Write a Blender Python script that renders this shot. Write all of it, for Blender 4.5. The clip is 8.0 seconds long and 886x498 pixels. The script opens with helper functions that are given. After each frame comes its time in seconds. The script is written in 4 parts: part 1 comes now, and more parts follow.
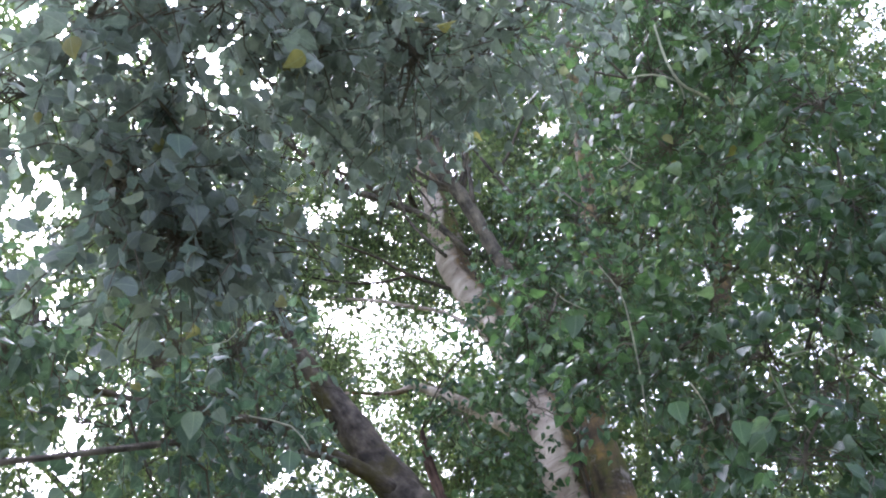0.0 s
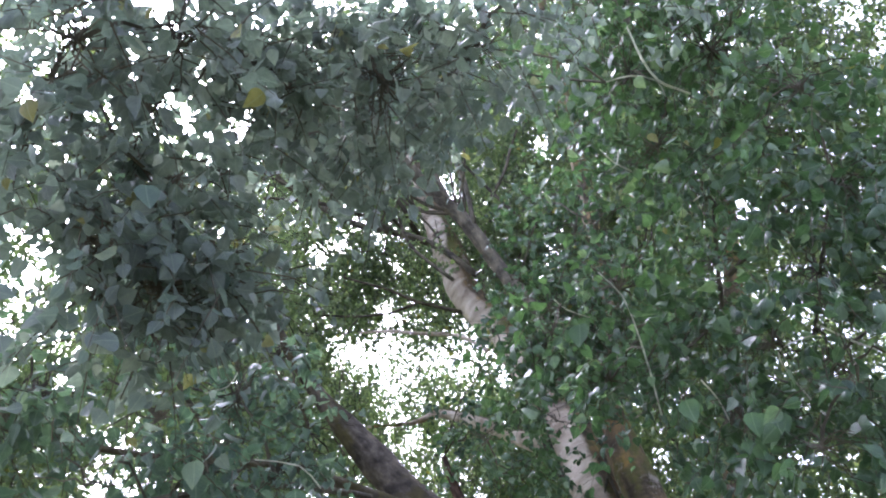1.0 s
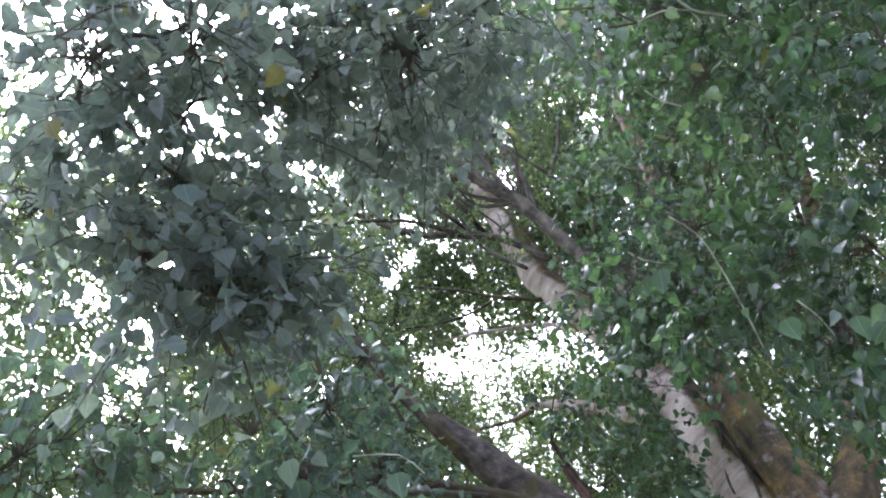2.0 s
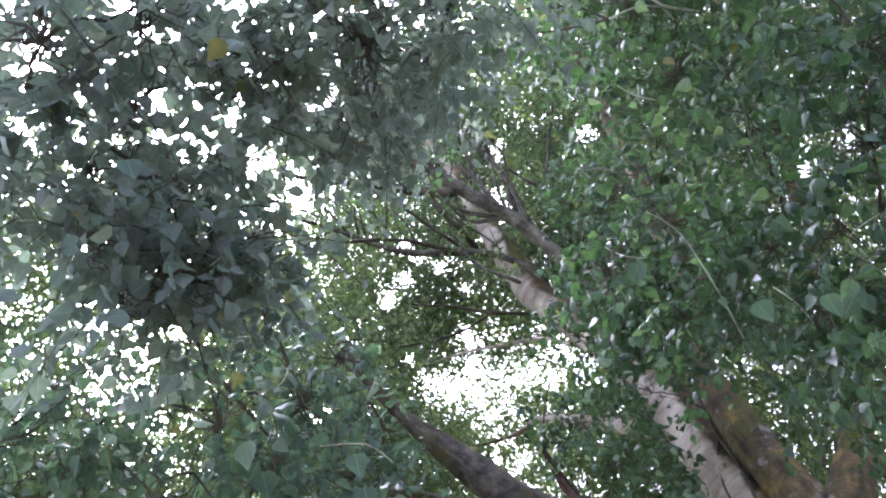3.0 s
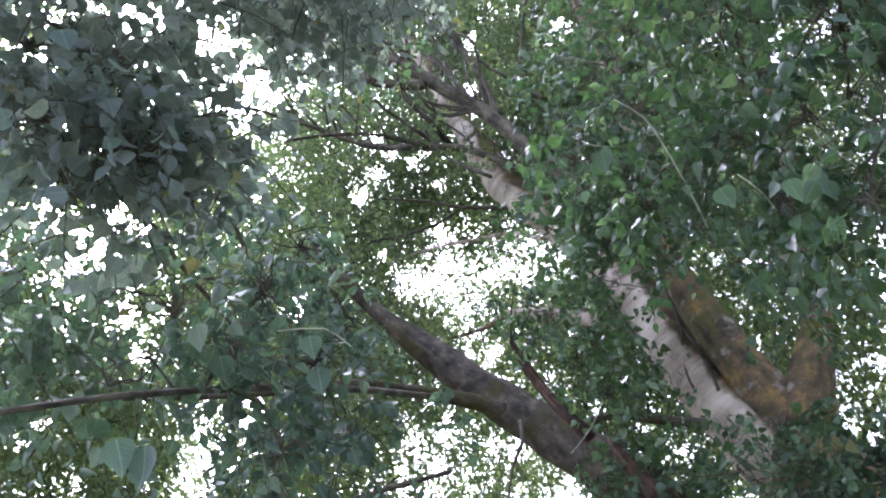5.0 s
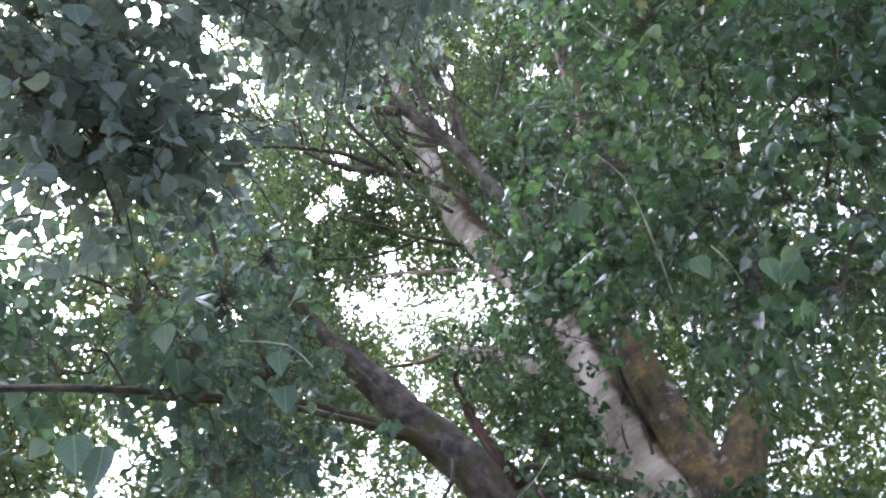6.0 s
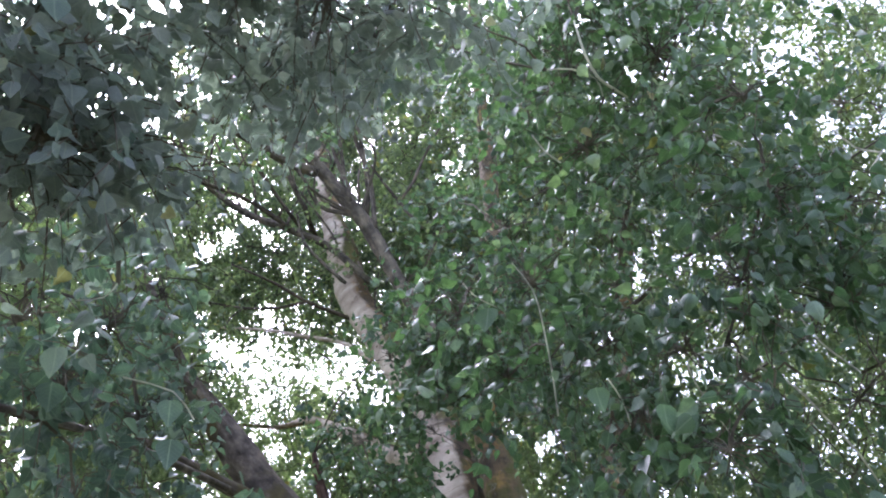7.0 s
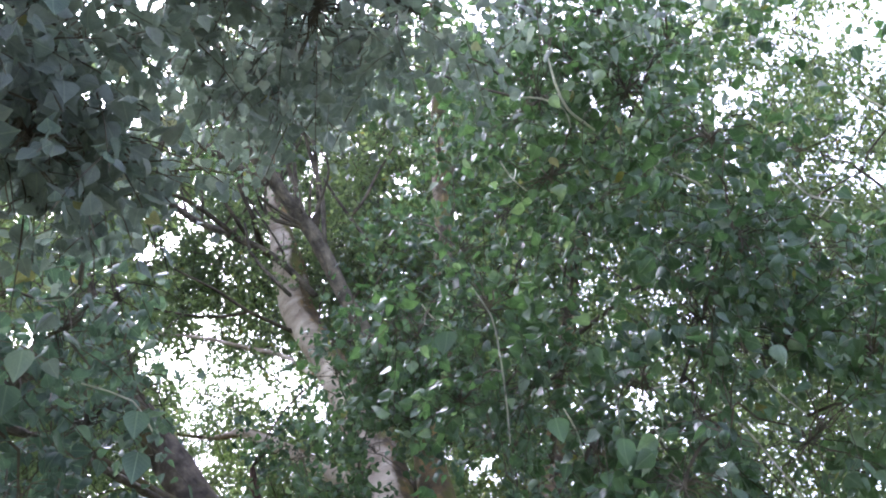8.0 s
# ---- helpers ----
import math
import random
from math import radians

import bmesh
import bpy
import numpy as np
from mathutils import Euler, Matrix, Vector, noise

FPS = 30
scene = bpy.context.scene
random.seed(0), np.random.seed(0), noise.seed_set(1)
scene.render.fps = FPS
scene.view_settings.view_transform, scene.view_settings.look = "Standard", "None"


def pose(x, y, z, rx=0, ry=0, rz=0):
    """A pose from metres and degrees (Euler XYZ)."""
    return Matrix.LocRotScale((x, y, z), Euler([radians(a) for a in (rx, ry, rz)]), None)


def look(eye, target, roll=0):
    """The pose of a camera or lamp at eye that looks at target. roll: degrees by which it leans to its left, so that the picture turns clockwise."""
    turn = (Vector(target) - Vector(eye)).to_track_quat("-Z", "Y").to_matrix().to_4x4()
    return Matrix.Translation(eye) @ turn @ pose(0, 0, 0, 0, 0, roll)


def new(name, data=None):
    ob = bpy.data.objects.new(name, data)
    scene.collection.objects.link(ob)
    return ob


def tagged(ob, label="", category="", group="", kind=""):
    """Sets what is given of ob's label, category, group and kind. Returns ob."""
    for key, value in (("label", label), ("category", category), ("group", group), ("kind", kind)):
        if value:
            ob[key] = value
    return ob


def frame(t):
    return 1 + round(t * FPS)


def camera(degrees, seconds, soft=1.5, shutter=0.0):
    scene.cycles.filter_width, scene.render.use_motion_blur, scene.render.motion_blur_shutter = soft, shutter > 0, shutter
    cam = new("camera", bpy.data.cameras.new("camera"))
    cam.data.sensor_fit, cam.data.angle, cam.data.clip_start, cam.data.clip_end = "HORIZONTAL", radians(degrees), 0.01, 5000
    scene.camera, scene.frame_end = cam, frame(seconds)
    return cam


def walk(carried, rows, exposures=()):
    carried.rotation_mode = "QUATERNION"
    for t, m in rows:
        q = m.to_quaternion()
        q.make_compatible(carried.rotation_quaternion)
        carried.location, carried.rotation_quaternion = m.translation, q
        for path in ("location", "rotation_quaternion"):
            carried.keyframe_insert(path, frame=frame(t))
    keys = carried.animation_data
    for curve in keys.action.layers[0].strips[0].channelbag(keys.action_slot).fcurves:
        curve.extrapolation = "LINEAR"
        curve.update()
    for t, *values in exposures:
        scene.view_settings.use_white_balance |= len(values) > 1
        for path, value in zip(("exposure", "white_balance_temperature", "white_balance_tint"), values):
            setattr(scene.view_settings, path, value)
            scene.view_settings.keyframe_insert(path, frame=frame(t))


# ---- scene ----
# Under a leaning white-barked tree, looking up into its crown on an overcast day.

# ---------------------------------------------------------------- camera
EXPOSURE = 3.06
PATH = [
    (0, (-0.039, -0.059, 1.666), (-0.023, 1.499, 2.921), -0.3),
    (0.5, (-0.03, -0.065, 1.72), (-0.009, 1.48, 2.99), -3.8),
    (1, (0.027, -0.042, 1.665), (0.019, 1.481, 2.961), -5.9),
    (1.5, (0.03, 0.012, 1.62), (-0.081, 1.512, 2.938), -9.5),
    (1.7, (0.028, 0.048, 1.637), (-0.112, 1.543, 2.958), -11.4),
    (2.8, (0.041, 0.185, 1.535), (-0.093, 1.633, 2.908), -15.5),
    (3, (0.092, 0.204, 1.531), (-0.048, 1.646, 2.91), -15.1),
    (3.5, (0.167, 0.216, 1.515), (-0.003, 1.696, 2.849), -14.1),
    (4, (0.161, 0.223, 1.496), (0.042, 1.773, 2.753), -14.7),
    (4.5, (0.111, 0.266, 1.508), (-0.028, 1.85, 2.72), -15.4),
    (4.7, (0.124, 0.264, 1.519), (-0.03, 1.853, 2.724), -15.5),
    (5.8, (0.057, 0.285, 1.525), (-0.034, 1.851, 2.767), -11.1),
    (6, (0.034, 0.272, 1.559), (0.005, 1.839, 2.8), -10.0),
    (6.5, (-0.015, 0.291, 1.616), (0.105, 1.791, 2.932), -4.4),
    (7, (-0.067, 0.29, 1.614), (0.165, 1.754, 2.957), -3.7),
    (7.5, (-0.098, 0.279, 1.588), (0.205, 1.721, 2.941), -4.7),
    (8, (-0.153, 0.309, 1.636), (0.204, 1.726, 3.002), -3.6),
]
cam = camera(50.1, 8.0, soft=2.0, shutter=0.15)
walk(cam, [(t, look(eye, target, roll)) for t, eye, target, roll in PATH], [(0, EXPOSURE, 5440, 27), (8, EXPOSURE, 5440, 27)])

# ---------------------------------------------------------------- light
SUN_HEIGHT, SUN_BEARING = 52.0, -28.0   # degrees above the horizon, degrees east of ahead

world = bpy.data.worlds.new("overcast_sky")
scene.world = world
world.use_nodes = True
sky = world.node_tree.nodes.new("ShaderNodeTexSky")
sky.sky_type, sky.sun_disc = "NISHITA", False
sky.sun_elevation, sky.sun_rotation = radians(SUN_HEIGHT), radians(SUN_BEARING)
sky.air_density, sky.dust_density, sky.ozone_density = 1.0, 7.0, 0.4
cloud = world.node_tree.nodes.new("ShaderNodeHueSaturation")   # a cloudy sky has little colour
cloud.inputs["Saturation"].default_value = 0.45
world.node_tree.links.new(sky.outputs[0], cloud.inputs["Color"])
world.node_tree.links.new(cloud.outputs[0], world.node_tree.nodes["Background"].inputs[0])
world.node_tree.nodes["Background"].inputs[1].default_value = 0.15

sun_data = bpy.data.lights.new("sun", "SUN")
sun_data.energy, sun_data.angle, sun_data.color = 0.7, radians(40), (1.0, 0.97, 0.93)
sun = new("sun", sun_data)
sun.matrix_world = look((0, 0, 40), Vector((0, 0, 40)) - Vector((
    math.sin(radians(SUN_BEARING)) * math.cos(radians(SUN_HEIGHT)),
    math.cos(radians(SUN_BEARING)) * math.cos(radians(SUN_HEIGHT)), math.sin(radians(SUN_HEIGHT)))))

# ---------------------------------------------------------------- materials


class Nodes:
    """A small wrapper for writing node materials."""

    def __init__(self, name):
        self.material = bpy.data.materials.new(name)
        self.material.use_nodes = True
        self.tree = self.material.node_tree
        self.shader = self.tree.nodes["Principled BSDF"]
        self.out = self.tree.nodes["Material Output"]

    def add(self, kind, **values):
        node = self.tree.nodes.new("ShaderNode" + kind)
        for key, value in values.items():
            node.inputs[key].default_value = value
        return node

    def link(self, a, b):
        self.tree.links.new(a, b)

    def noise(self, vector, scale, detail=4.0, rough=0.55):
        node = self.add("TexNoise", Scale=scale, Detail=detail, Roughness=rough)
        if vector is not None:
            self.link(vector, node.inputs["Vector"])
        return node.outputs["Fac"]

    def ramp(self, fac, *stops):
        node = self.add("ValToRGB")
        ramp = node.color_ramp
        while len(ramp.elements) < len(stops):
            ramp.elements.new(0.5)
        for element, (place, colour) in zip(ramp.elements, stops):
            element.position, element.color = place, (*colour, 1)
        self.link(fac, node.inputs["Fac"])
        return node.outputs["Color"]

    def mix(self, fac, a, b, blend="MIX"):
        node = self.tree.nodes.new("ShaderNodeMix")
        node.data_type, node.blend_type = "RGBA", blend
        for socket, value in ((0, fac), (6, a), (7, b)):
            if isinstance(value, bpy.types.NodeSocket):
                self.link(value, node.inputs[socket])
            else:
                node.inputs[socket].default_value = value if socket == 0 else (*value, 1)
        return node.outputs[2]

    def maths(self, what, a, b):
        node = self.tree.nodes.new("ShaderNodeMath")
        node.operation = what
        for n, value in enumerate((a, b)):
            if isinstance(value, bpy.types.NodeSocket):
                self.link(value, node.inputs[n])
            else:
                node.inputs[n].default_value = value
        return node.outputs[0]

    def bump(self, height, strength, distance):
        node = self.add("Bump", Strength=strength, Distance=distance)
        self.link(height, node.inputs["Height"])
        self.link(node.outputs["Normal"], self.shader.inputs["Normal"])


def stretched(n, x, y):
    """Bark coordinates: once round by metres along, stretched."""
    uv, scale = n.tree.nodes.new("ShaderNodeUVMap"), n.add("Mapping")
    scale.inputs["Scale"].default_value = (x, y, 1)
    n.link(uv.outputs[0], scale.inputs["Vector"])
    return scale.outputs[0]


def pale_bark(name, moss, tint, flaky, foot):
    """White papery bark with dark bands, ochre lichen and moss that favours its eastern side."""
    n = Nodes(name)
    place = n.tree.nodes.new("ShaderNodeTexCoord").outputs["Object"]
    paper = n.ramp(n.noise(stretched(n, 3, 9), 1.0), (0.25, (0.25, 0.215, 0.175)), (0.5, (0.46, 0.42, 0.365)), (0.75, (0.66, 0.625, 0.57)))
    bands = n.ramp(n.noise(stretched(n, 2.2, 38), 1.0, 5.0, 0.65), (0.33, (1, 1, 1)), (0.40, (0, 0, 0)))
    paper = n.mix(bands, paper, (0.085, 0.065, 0.05))
    scars = n.ramp(n.noise(stretched(n, 1.6, 3.2), 1.0, 6.0, 0.6), (0.61, (0, 0, 0)), (0.68, (1, 1, 1)))
    paper = n.mix(scars, paper, (0.07, 0.055, 0.04))
    stain = n.ramp(n.noise(place, 1.9, 5.0, 0.6), (0.36, (0.48, 0.46, 0.43)), (0.56, (1, 1, 1)))
    paper = n.mix(1.0, paper, stain, "MULTIPLY")
    paper = n.mix(1.0, paper, tint, "MULTIPLY")
    geometry = n.tree.nodes.new("ShaderNodeNewGeometry")
    split = n.tree.nodes.new("ShaderNodeSeparateXYZ")
    n.link(geometry.outputs["Normal"], split.inputs[0])
    side = n.maths("MULTIPLY_ADD", split.outputs["X"], 0.5)
    side.node.inputs[2].default_value = moss
    height = n.tree.nodes.new("ShaderNodeSeparateXYZ")
    n.link(place, height.inputs[0])
    lower = n.maths("MAXIMUM", n.maths("MULTIPLY", n.maths("SUBTRACT", 6.0, height.outputs["Z"]), foot), -0.07)
    cover = n.maths("ADD", n.maths("ADD", n.noise(place, 2.6, 6.0, 0.62), side), lower)
    mask = n.ramp(cover, (0.52, (0, 0, 0)), (0.66, (1, 1, 1)))
    lichen = n.ramp(n.noise(place, 6.5, 8.0, 0.68), (0.30, (0.035, 0.028, 0.02)), (0.44, (0.08, 0.064, 0.04)), (0.55, (0.145, 0.108, 0.058)), (0.68, (0.29, 0.185, 0.06)))
    lichen = n.mix(n.ramp(n.noise(place, 4.5), (0.5, (0, 0, 0)), (0.62, (1, 1, 1))), lichen, (0.085, 0.09, 0.025))
    streaks = n.ramp(n.noise(stretched(n, 14, 4.0), 1.0, 6.0, 0.7), (0.36, (0.35, 0.33, 0.32)), (0.5, (0.95, 0.92, 0.9)), (0.68, (1.5, 1.3, 1.0)))
    lichen = n.mix(0.5, lichen, streaks, "MULTIPLY")
    flakes = n.ramp(n.noise(place, 7.5, 7.0, 0.7), (flaky, (0, 0, 0)), (flaky + 0.08, (1, 1, 1)))
    colour = n.mix(mask, paper, n.mix(flakes, lichen, (0.25, 0.22, 0.185)))
    n.link(colour, n.shader.inputs["Base Color"])
    n.shader.inputs["Roughness"].default_value = 0.85
    n.shader.inputs["Specular IOR Level"].default_value = 0.2
    n.bump(n.maths("ADD", n.noise(place, 28.0, 6.0), n.noise(stretched(n, 2.2, 38), 1.0, 5.0, 0.65)), 0.7, 0.012)
    return n.material


def rough_bark(name, dark, light, moss_colour, moss_from):
    """Grey-brown bark with patches of moss."""
    n = Nodes(name)
    place = n.tree.nodes.new("ShaderNodeTexCoord").outputs["Object"]
    grain = n.noise(stretched(n, 9, 5), 1.0, 6.0, 0.65)
    wood = n.ramp(grain, (0.3, dark), (0.7, light))
    mottle = n.ramp(n.noise(place, 6.5, 5.0, 0.65), (0.36, (0.42, 0.42, 0.43)), (0.52, (1, 1, 1)), (0.68, (1.55, 1.5, 1.4)))
    wood = n.mix(1.0, wood, mottle, "MULTIPLY")
    mask = n.ramp(n.noise(place, 3.5, 6.0, 0.6), (moss_from, (0, 0, 0)), (moss_from + 0.13, (1, 1, 1)))
    n.link(n.mix(mask, wood, n.mix(n.noise(place, 22.0), moss_colour, dark)), n.shader.inputs["Base Color"])
    n.shader.inputs["Roughness"].default_value = 0.9
    n.shader.inputs["Specular IOR Level"].default_value = 0.15
    n.bump(n.maths("ADD", grain, n.noise(place, 40.0, 5.0)), 0.8, 0.01)
    return n.material


def leaf_skin(name, dark, mid, bright, glow, share, gloss, veins=False):
    """A leaf: coloured one by one, with a soft sheen, letting some light through."""
    n = Nodes(name)
    geometry = n.tree.nodes.new("ShaderNodeNewGeometry")
    info = n.tree.nodes.new("ShaderNodeObjectInfo")
    chance = n.maths("FRACT", n.maths("ADD", geometry.outputs["Random Per Island"], info.outputs["Random"]), 0.0)
    tone = n.ramp(chance, (0.0, dark), (0.4, mid), (0.82, mid), (0.99, bright), (0.996, (0.17, 0.16, 0.06)))
    place = n.tree.nodes.new("ShaderNodeTexCoord").outputs["Object"]
    patchy = n.ramp(n.noise(place, 0.9, 3.0), (0.3, (0.62, 0.66, 0.70)), (0.7, (1.25, 1.18, 1.0)))
    tone = n.mix(1.0, tone, patchy, "MULTIPLY")
    blotch = n.ramp(n.noise(place, 60.0, 3.0), (0.3, (0.8, 0.8, 0.8)), (0.7, (1.15, 1.15, 1.15)))
    tone = n.mix(1.0, tone, blotch, "MULTIPLY")
    if veins:
        uv = n.tree.nodes.new("ShaderNodeSeparateXYZ")
        n.link(n.tree.nodes.new("ShaderNodeUVMap").outputs[0], uv.inputs[0])
        aside = n.maths("ABSOLUTE", uv.outputs[0], 0.0)
        rib = n.ramp(aside, (0.012, (1, 1, 1)), (0.03, (0, 0, 0)))
        comb = n.maths("SINE", n.maths("MULTIPLY", n.maths("SUBTRACT", uv.outputs[1], n.maths("MULTIPLY", aside, 0.75)), 48.0), 0.0)
        comb = n.maths("MULTIPLY", n.ramp(comb, (0.88, (0, 0, 0)), (1.0, (1, 1, 1))), 0.5)
        tone = n.mix(n.maths("MULTIPLY", n.maths("MAXIMUM", rib, comb), 0.22), tone, (0.24, 0.29, 0.2))
        n.bump(n.maths("MAXIMUM", rib, comb), 0.3, 0.002)
    n.link(tone, n.shader.inputs["Base Color"])
    n.shader.inputs["Roughness"].default_value = gloss
    n.shader.inputs["Specular IOR Level"].default_value = 0.34
    through_leaf = n.add("BsdfTranslucent")
    n.link(n.mix(1.0, tone, glow, "MULTIPLY"), through_leaf.inputs["Color"])
    both = n.add("MixShader")
    both.inputs["Fac"].default_value = share
    n.link(n.shader.outputs[0], both.inputs[1])
    n.link(through_leaf.outputs[0], both.inputs[2])
    n.link(both.outputs[0], n.out.inputs["Surface"])
    return n.material


def meadow():
    n = Nodes("grass")
    place = n.tree.nodes.new("ShaderNodeTexCoord").outputs["Object"]
    n.link(n.mix(n.noise(place, 0.3), n.ramp(n.noise(place, 14.0, 6.0), (0.3, (0.03, 0.045, 0.015)), (0.7, (0.09, 0.12, 0.035))), (0.10, 0.085, 0.05)),
           n.shader.inputs["Base Color"])
    n.shader.inputs["Roughness"].default_value = 0.95
    n.bump(n.noise(place, 30.0, 6.0), 1.0, 0.05)
    return n.material


WHITE_BARK = pale_bark("white_bark", 0.1, (1.02, 0.96, 0.86), 0.6, 0.0)
OCHRE_BARK = pale_bark("ochre_bark", 0.6, (0.60, 0.54, 0.45), 0.57, 0.12)
MOSSY_BARK = rough_bark("mossy_bark", (0.024, 0.02, 0.015), (0.12, 0.102, 0.078), (0.082, 0.072, 0.024), 0.47)
DARK_BARK = rough_bark("dark_bark", (0.043, 0.038, 0.028), (0.132, 0.118, 0.085), (0.07, 0.066, 0.03), 0.54)
TORN_WOOD = rough_bark("torn_wood", (0.032, 0.02, 0.016), (0.17, 0.11, 0.085), (0.03, 0.024, 0.02), 0.48)
PALE_TWIG = rough_bark("pale_twig", (0.36, 0.36, 0.27), (0.62, 0.62, 0.5), (0.32, 0.34, 0.2), 0.6)
NEAR_LEAF = leaf_skin("near_leaf", (0.034, 0.062, 0.037), (0.069, 0.117, 0.068), (0.185, 0.245, 0.18), (1.22, 1.52, 0.74), 0.36, 0.42, True)
LOW_LEAF = leaf_skin("low_leaf", (0.047, 0.076, 0.061), (0.073, 0.113, 0.087), (0.16, 0.205, 0.17), (1.3, 1.55, 1.0), 0.4, 0.42, True)
# Grey-green leaves; lens haze over them is mixed in as a paler, greyer colour.
HAZED_LEAF = leaf_skin("hazed_leaf", (0.084, 0.106, 0.1), (0.119, 0.149, 0.14), (0.205, 0.23, 0.215), (1.45, 1.6, 1.25), 0.46, 0.42, True)
CROWN_LEAF = leaf_skin("crown_leaf", (0.066, 0.092, 0.066), (0.108, 0.142, 0.092), (0.15, 0.18, 0.12), (1.7, 1.9, 0.9), 0.58, 0.45)
FAR_LEAF = leaf_skin("far_leaf", (0.066, 0.094, 0.066), (0.108, 0.142, 0.092), (0.15, 0.18, 0.12), (1.6, 1.75, 0.8), 0.5, 0.5)
GRASS = meadow()

# ---------------------------------------------------------------- shapes
rng = np.random.default_rng(7)
STAND = np.array((0.05, 0.2, 1.55))     # where one stands under the tree


def part(name, mesh, material, parent, label="", kind=""):
    mesh.materials.append(material)
    ob = new(name, mesh)
    ob.parent = parent
    return tagged(ob, label, kind=kind)


def smooth_line(points, step=0.12):
    """A curve through the points; all columns are carried along."""
    p = np.array(points, float)
    p = np.vstack([2 * p[0] - p[1], p, 2 * p[-1] - p[-2]])
    out = []
    for a, b, c, d in zip(p[:-3], p[1:-2], p[2:-1], p[3:]):
        count = max(2, int(np.linalg.norm(c[:3] - b[:3]) / step))
        for s in np.arange(count) / count:
            out.append(0.5 * (2 * b + (c - a) * s + (2 * a - 5 * b + 4 * c - d) * s**2 + (3 * b - a - 3 * c + d) * s**3))
    return np.vstack([out, p[-2]])


def tube(name, points, sides=14, uneven=0.07, step=0.12):
    """A limb with a swelling, uneven outline along the points (x, y, z, radius)."""
    line = smooth_line(points, step)
    centre, radius = line[:, :3], np.maximum(line[:, 3], 0.002)
    ahead = np.gradient(centre, axis=0)
    ahead /= np.linalg.norm(ahead, axis=1)[:, None]
    across = np.cross(ahead[0], (0.31, 0.93, 0.2))
    verts, along = [], np.r_[0, np.cumsum(np.linalg.norm(np.diff(centre, axis=0), axis=1))]
    for c, r, a in zip(centre, radius, ahead):
        across = across - a * (across @ a)
        across /= np.linalg.norm(across)
        other = np.cross(a, across)
        for k in range(sides):
            turn = 2 * math.pi * k / sides
            way = across * math.cos(turn) + other * math.sin(turn)
            swell = 1 + uneven * (noise.noise(Vector(c * 3.0 + way * 1.3)) + 0.6 * noise.noise(Vector(c * 11.0 + way * 2.5)))
            verts.append(c + way * r * swell)
    rings = len(centre)
    faces = [(i * sides + k, i * sides + (k + 1) % sides, (i + 1) * sides + (k + 1) % sides, (i + 1) * sides + k)
             for i in range(rings - 1) for k in range(sides)]
    uvs = [uv for i in range(rings - 1) for k in range(sides)
           for uv in ((k / sides, along[i]), ((k + 1) / sides, along[i]), ((k + 1) / sides, along[i + 1]), (k / sides, along[i + 1]))]
    for end, tip in ((0, centre[0] - ahead[0] * radius[0] * 0.3), (rings - 1, centre[-1] + ahead[-1] * radius[-1] * 0.5)):
        verts.append(tip)
        for k in range(sides):
            a, b = end * sides + k, end * sides + (k + 1) % sides
            faces.append((b, a, len(verts) - 1) if end == 0 else (a, b, len(verts) - 1))
            uvs += [(k / sides, along[end])] * 3
    mesh = bpy.data.meshes.new(name)
    mesh.from_pydata([tuple(v) for v in verts], [], faces)
    mesh.uv_layers.new(name="UVMap").data.foreach_set("uv", np.array(uvs, np.float32).ravel())
    mesh.polygons.foreach_set("use_smooth", [True] * len(mesh.polygons))
    return mesh


# Leaves: x across, y from stalk to tip, z out of the blade.
MIDRIB = [(0, 0, 0), (0, .3, -.05), (0, .65, -.07), (0, 1, .02)]
EDGE = [(.2, .02, .03), (.36, .13, .05), (.43, .29, .05), (.37, .47, .03), (.24, .66, .0), (.1, .84, .0)]
FINE_VERTS = np.array(MIDRIB + [(-x, y, z) for x, y, z in EDGE] + [(x, y, z * 0.7 + 0.01) for x, y, z in EDGE])
_half = [(0, 1, 4), (1, 5, 4), (1, 6, 5), (1, 2, 6), (2, 7, 6), (2, 8, 7), (2, 3, 8), (3, 9, 8)]
FINE_FACES = np.array(_half + [(a + 6 * (a > 3), c + 6 * (c > 3), b + 6 * (b > 3)) for a, b, c in _half])
SMALL_VERTS = np.array([(0, 0, 0), (-.38, .38, .07), (.38, .38, .07), (0, 1, 0)])
SMALL_FACES = np.array([(0, 3, 1), (0, 2, 3)])
PLAIN_VERTS = np.array([(0, 0, 0), (-.40, .33, .05), (.40, .33, .05), (0, 1, 0), (0, .4, -.06)])
PLAIN_FACES = np.array([(0, 4, 1), (0, 2, 4), (4, 3, 1), (4, 2, 3)])


def unit(v):
    return v / np.maximum(np.linalg.norm(v, axis=-1, keepdims=True), 1e-9)


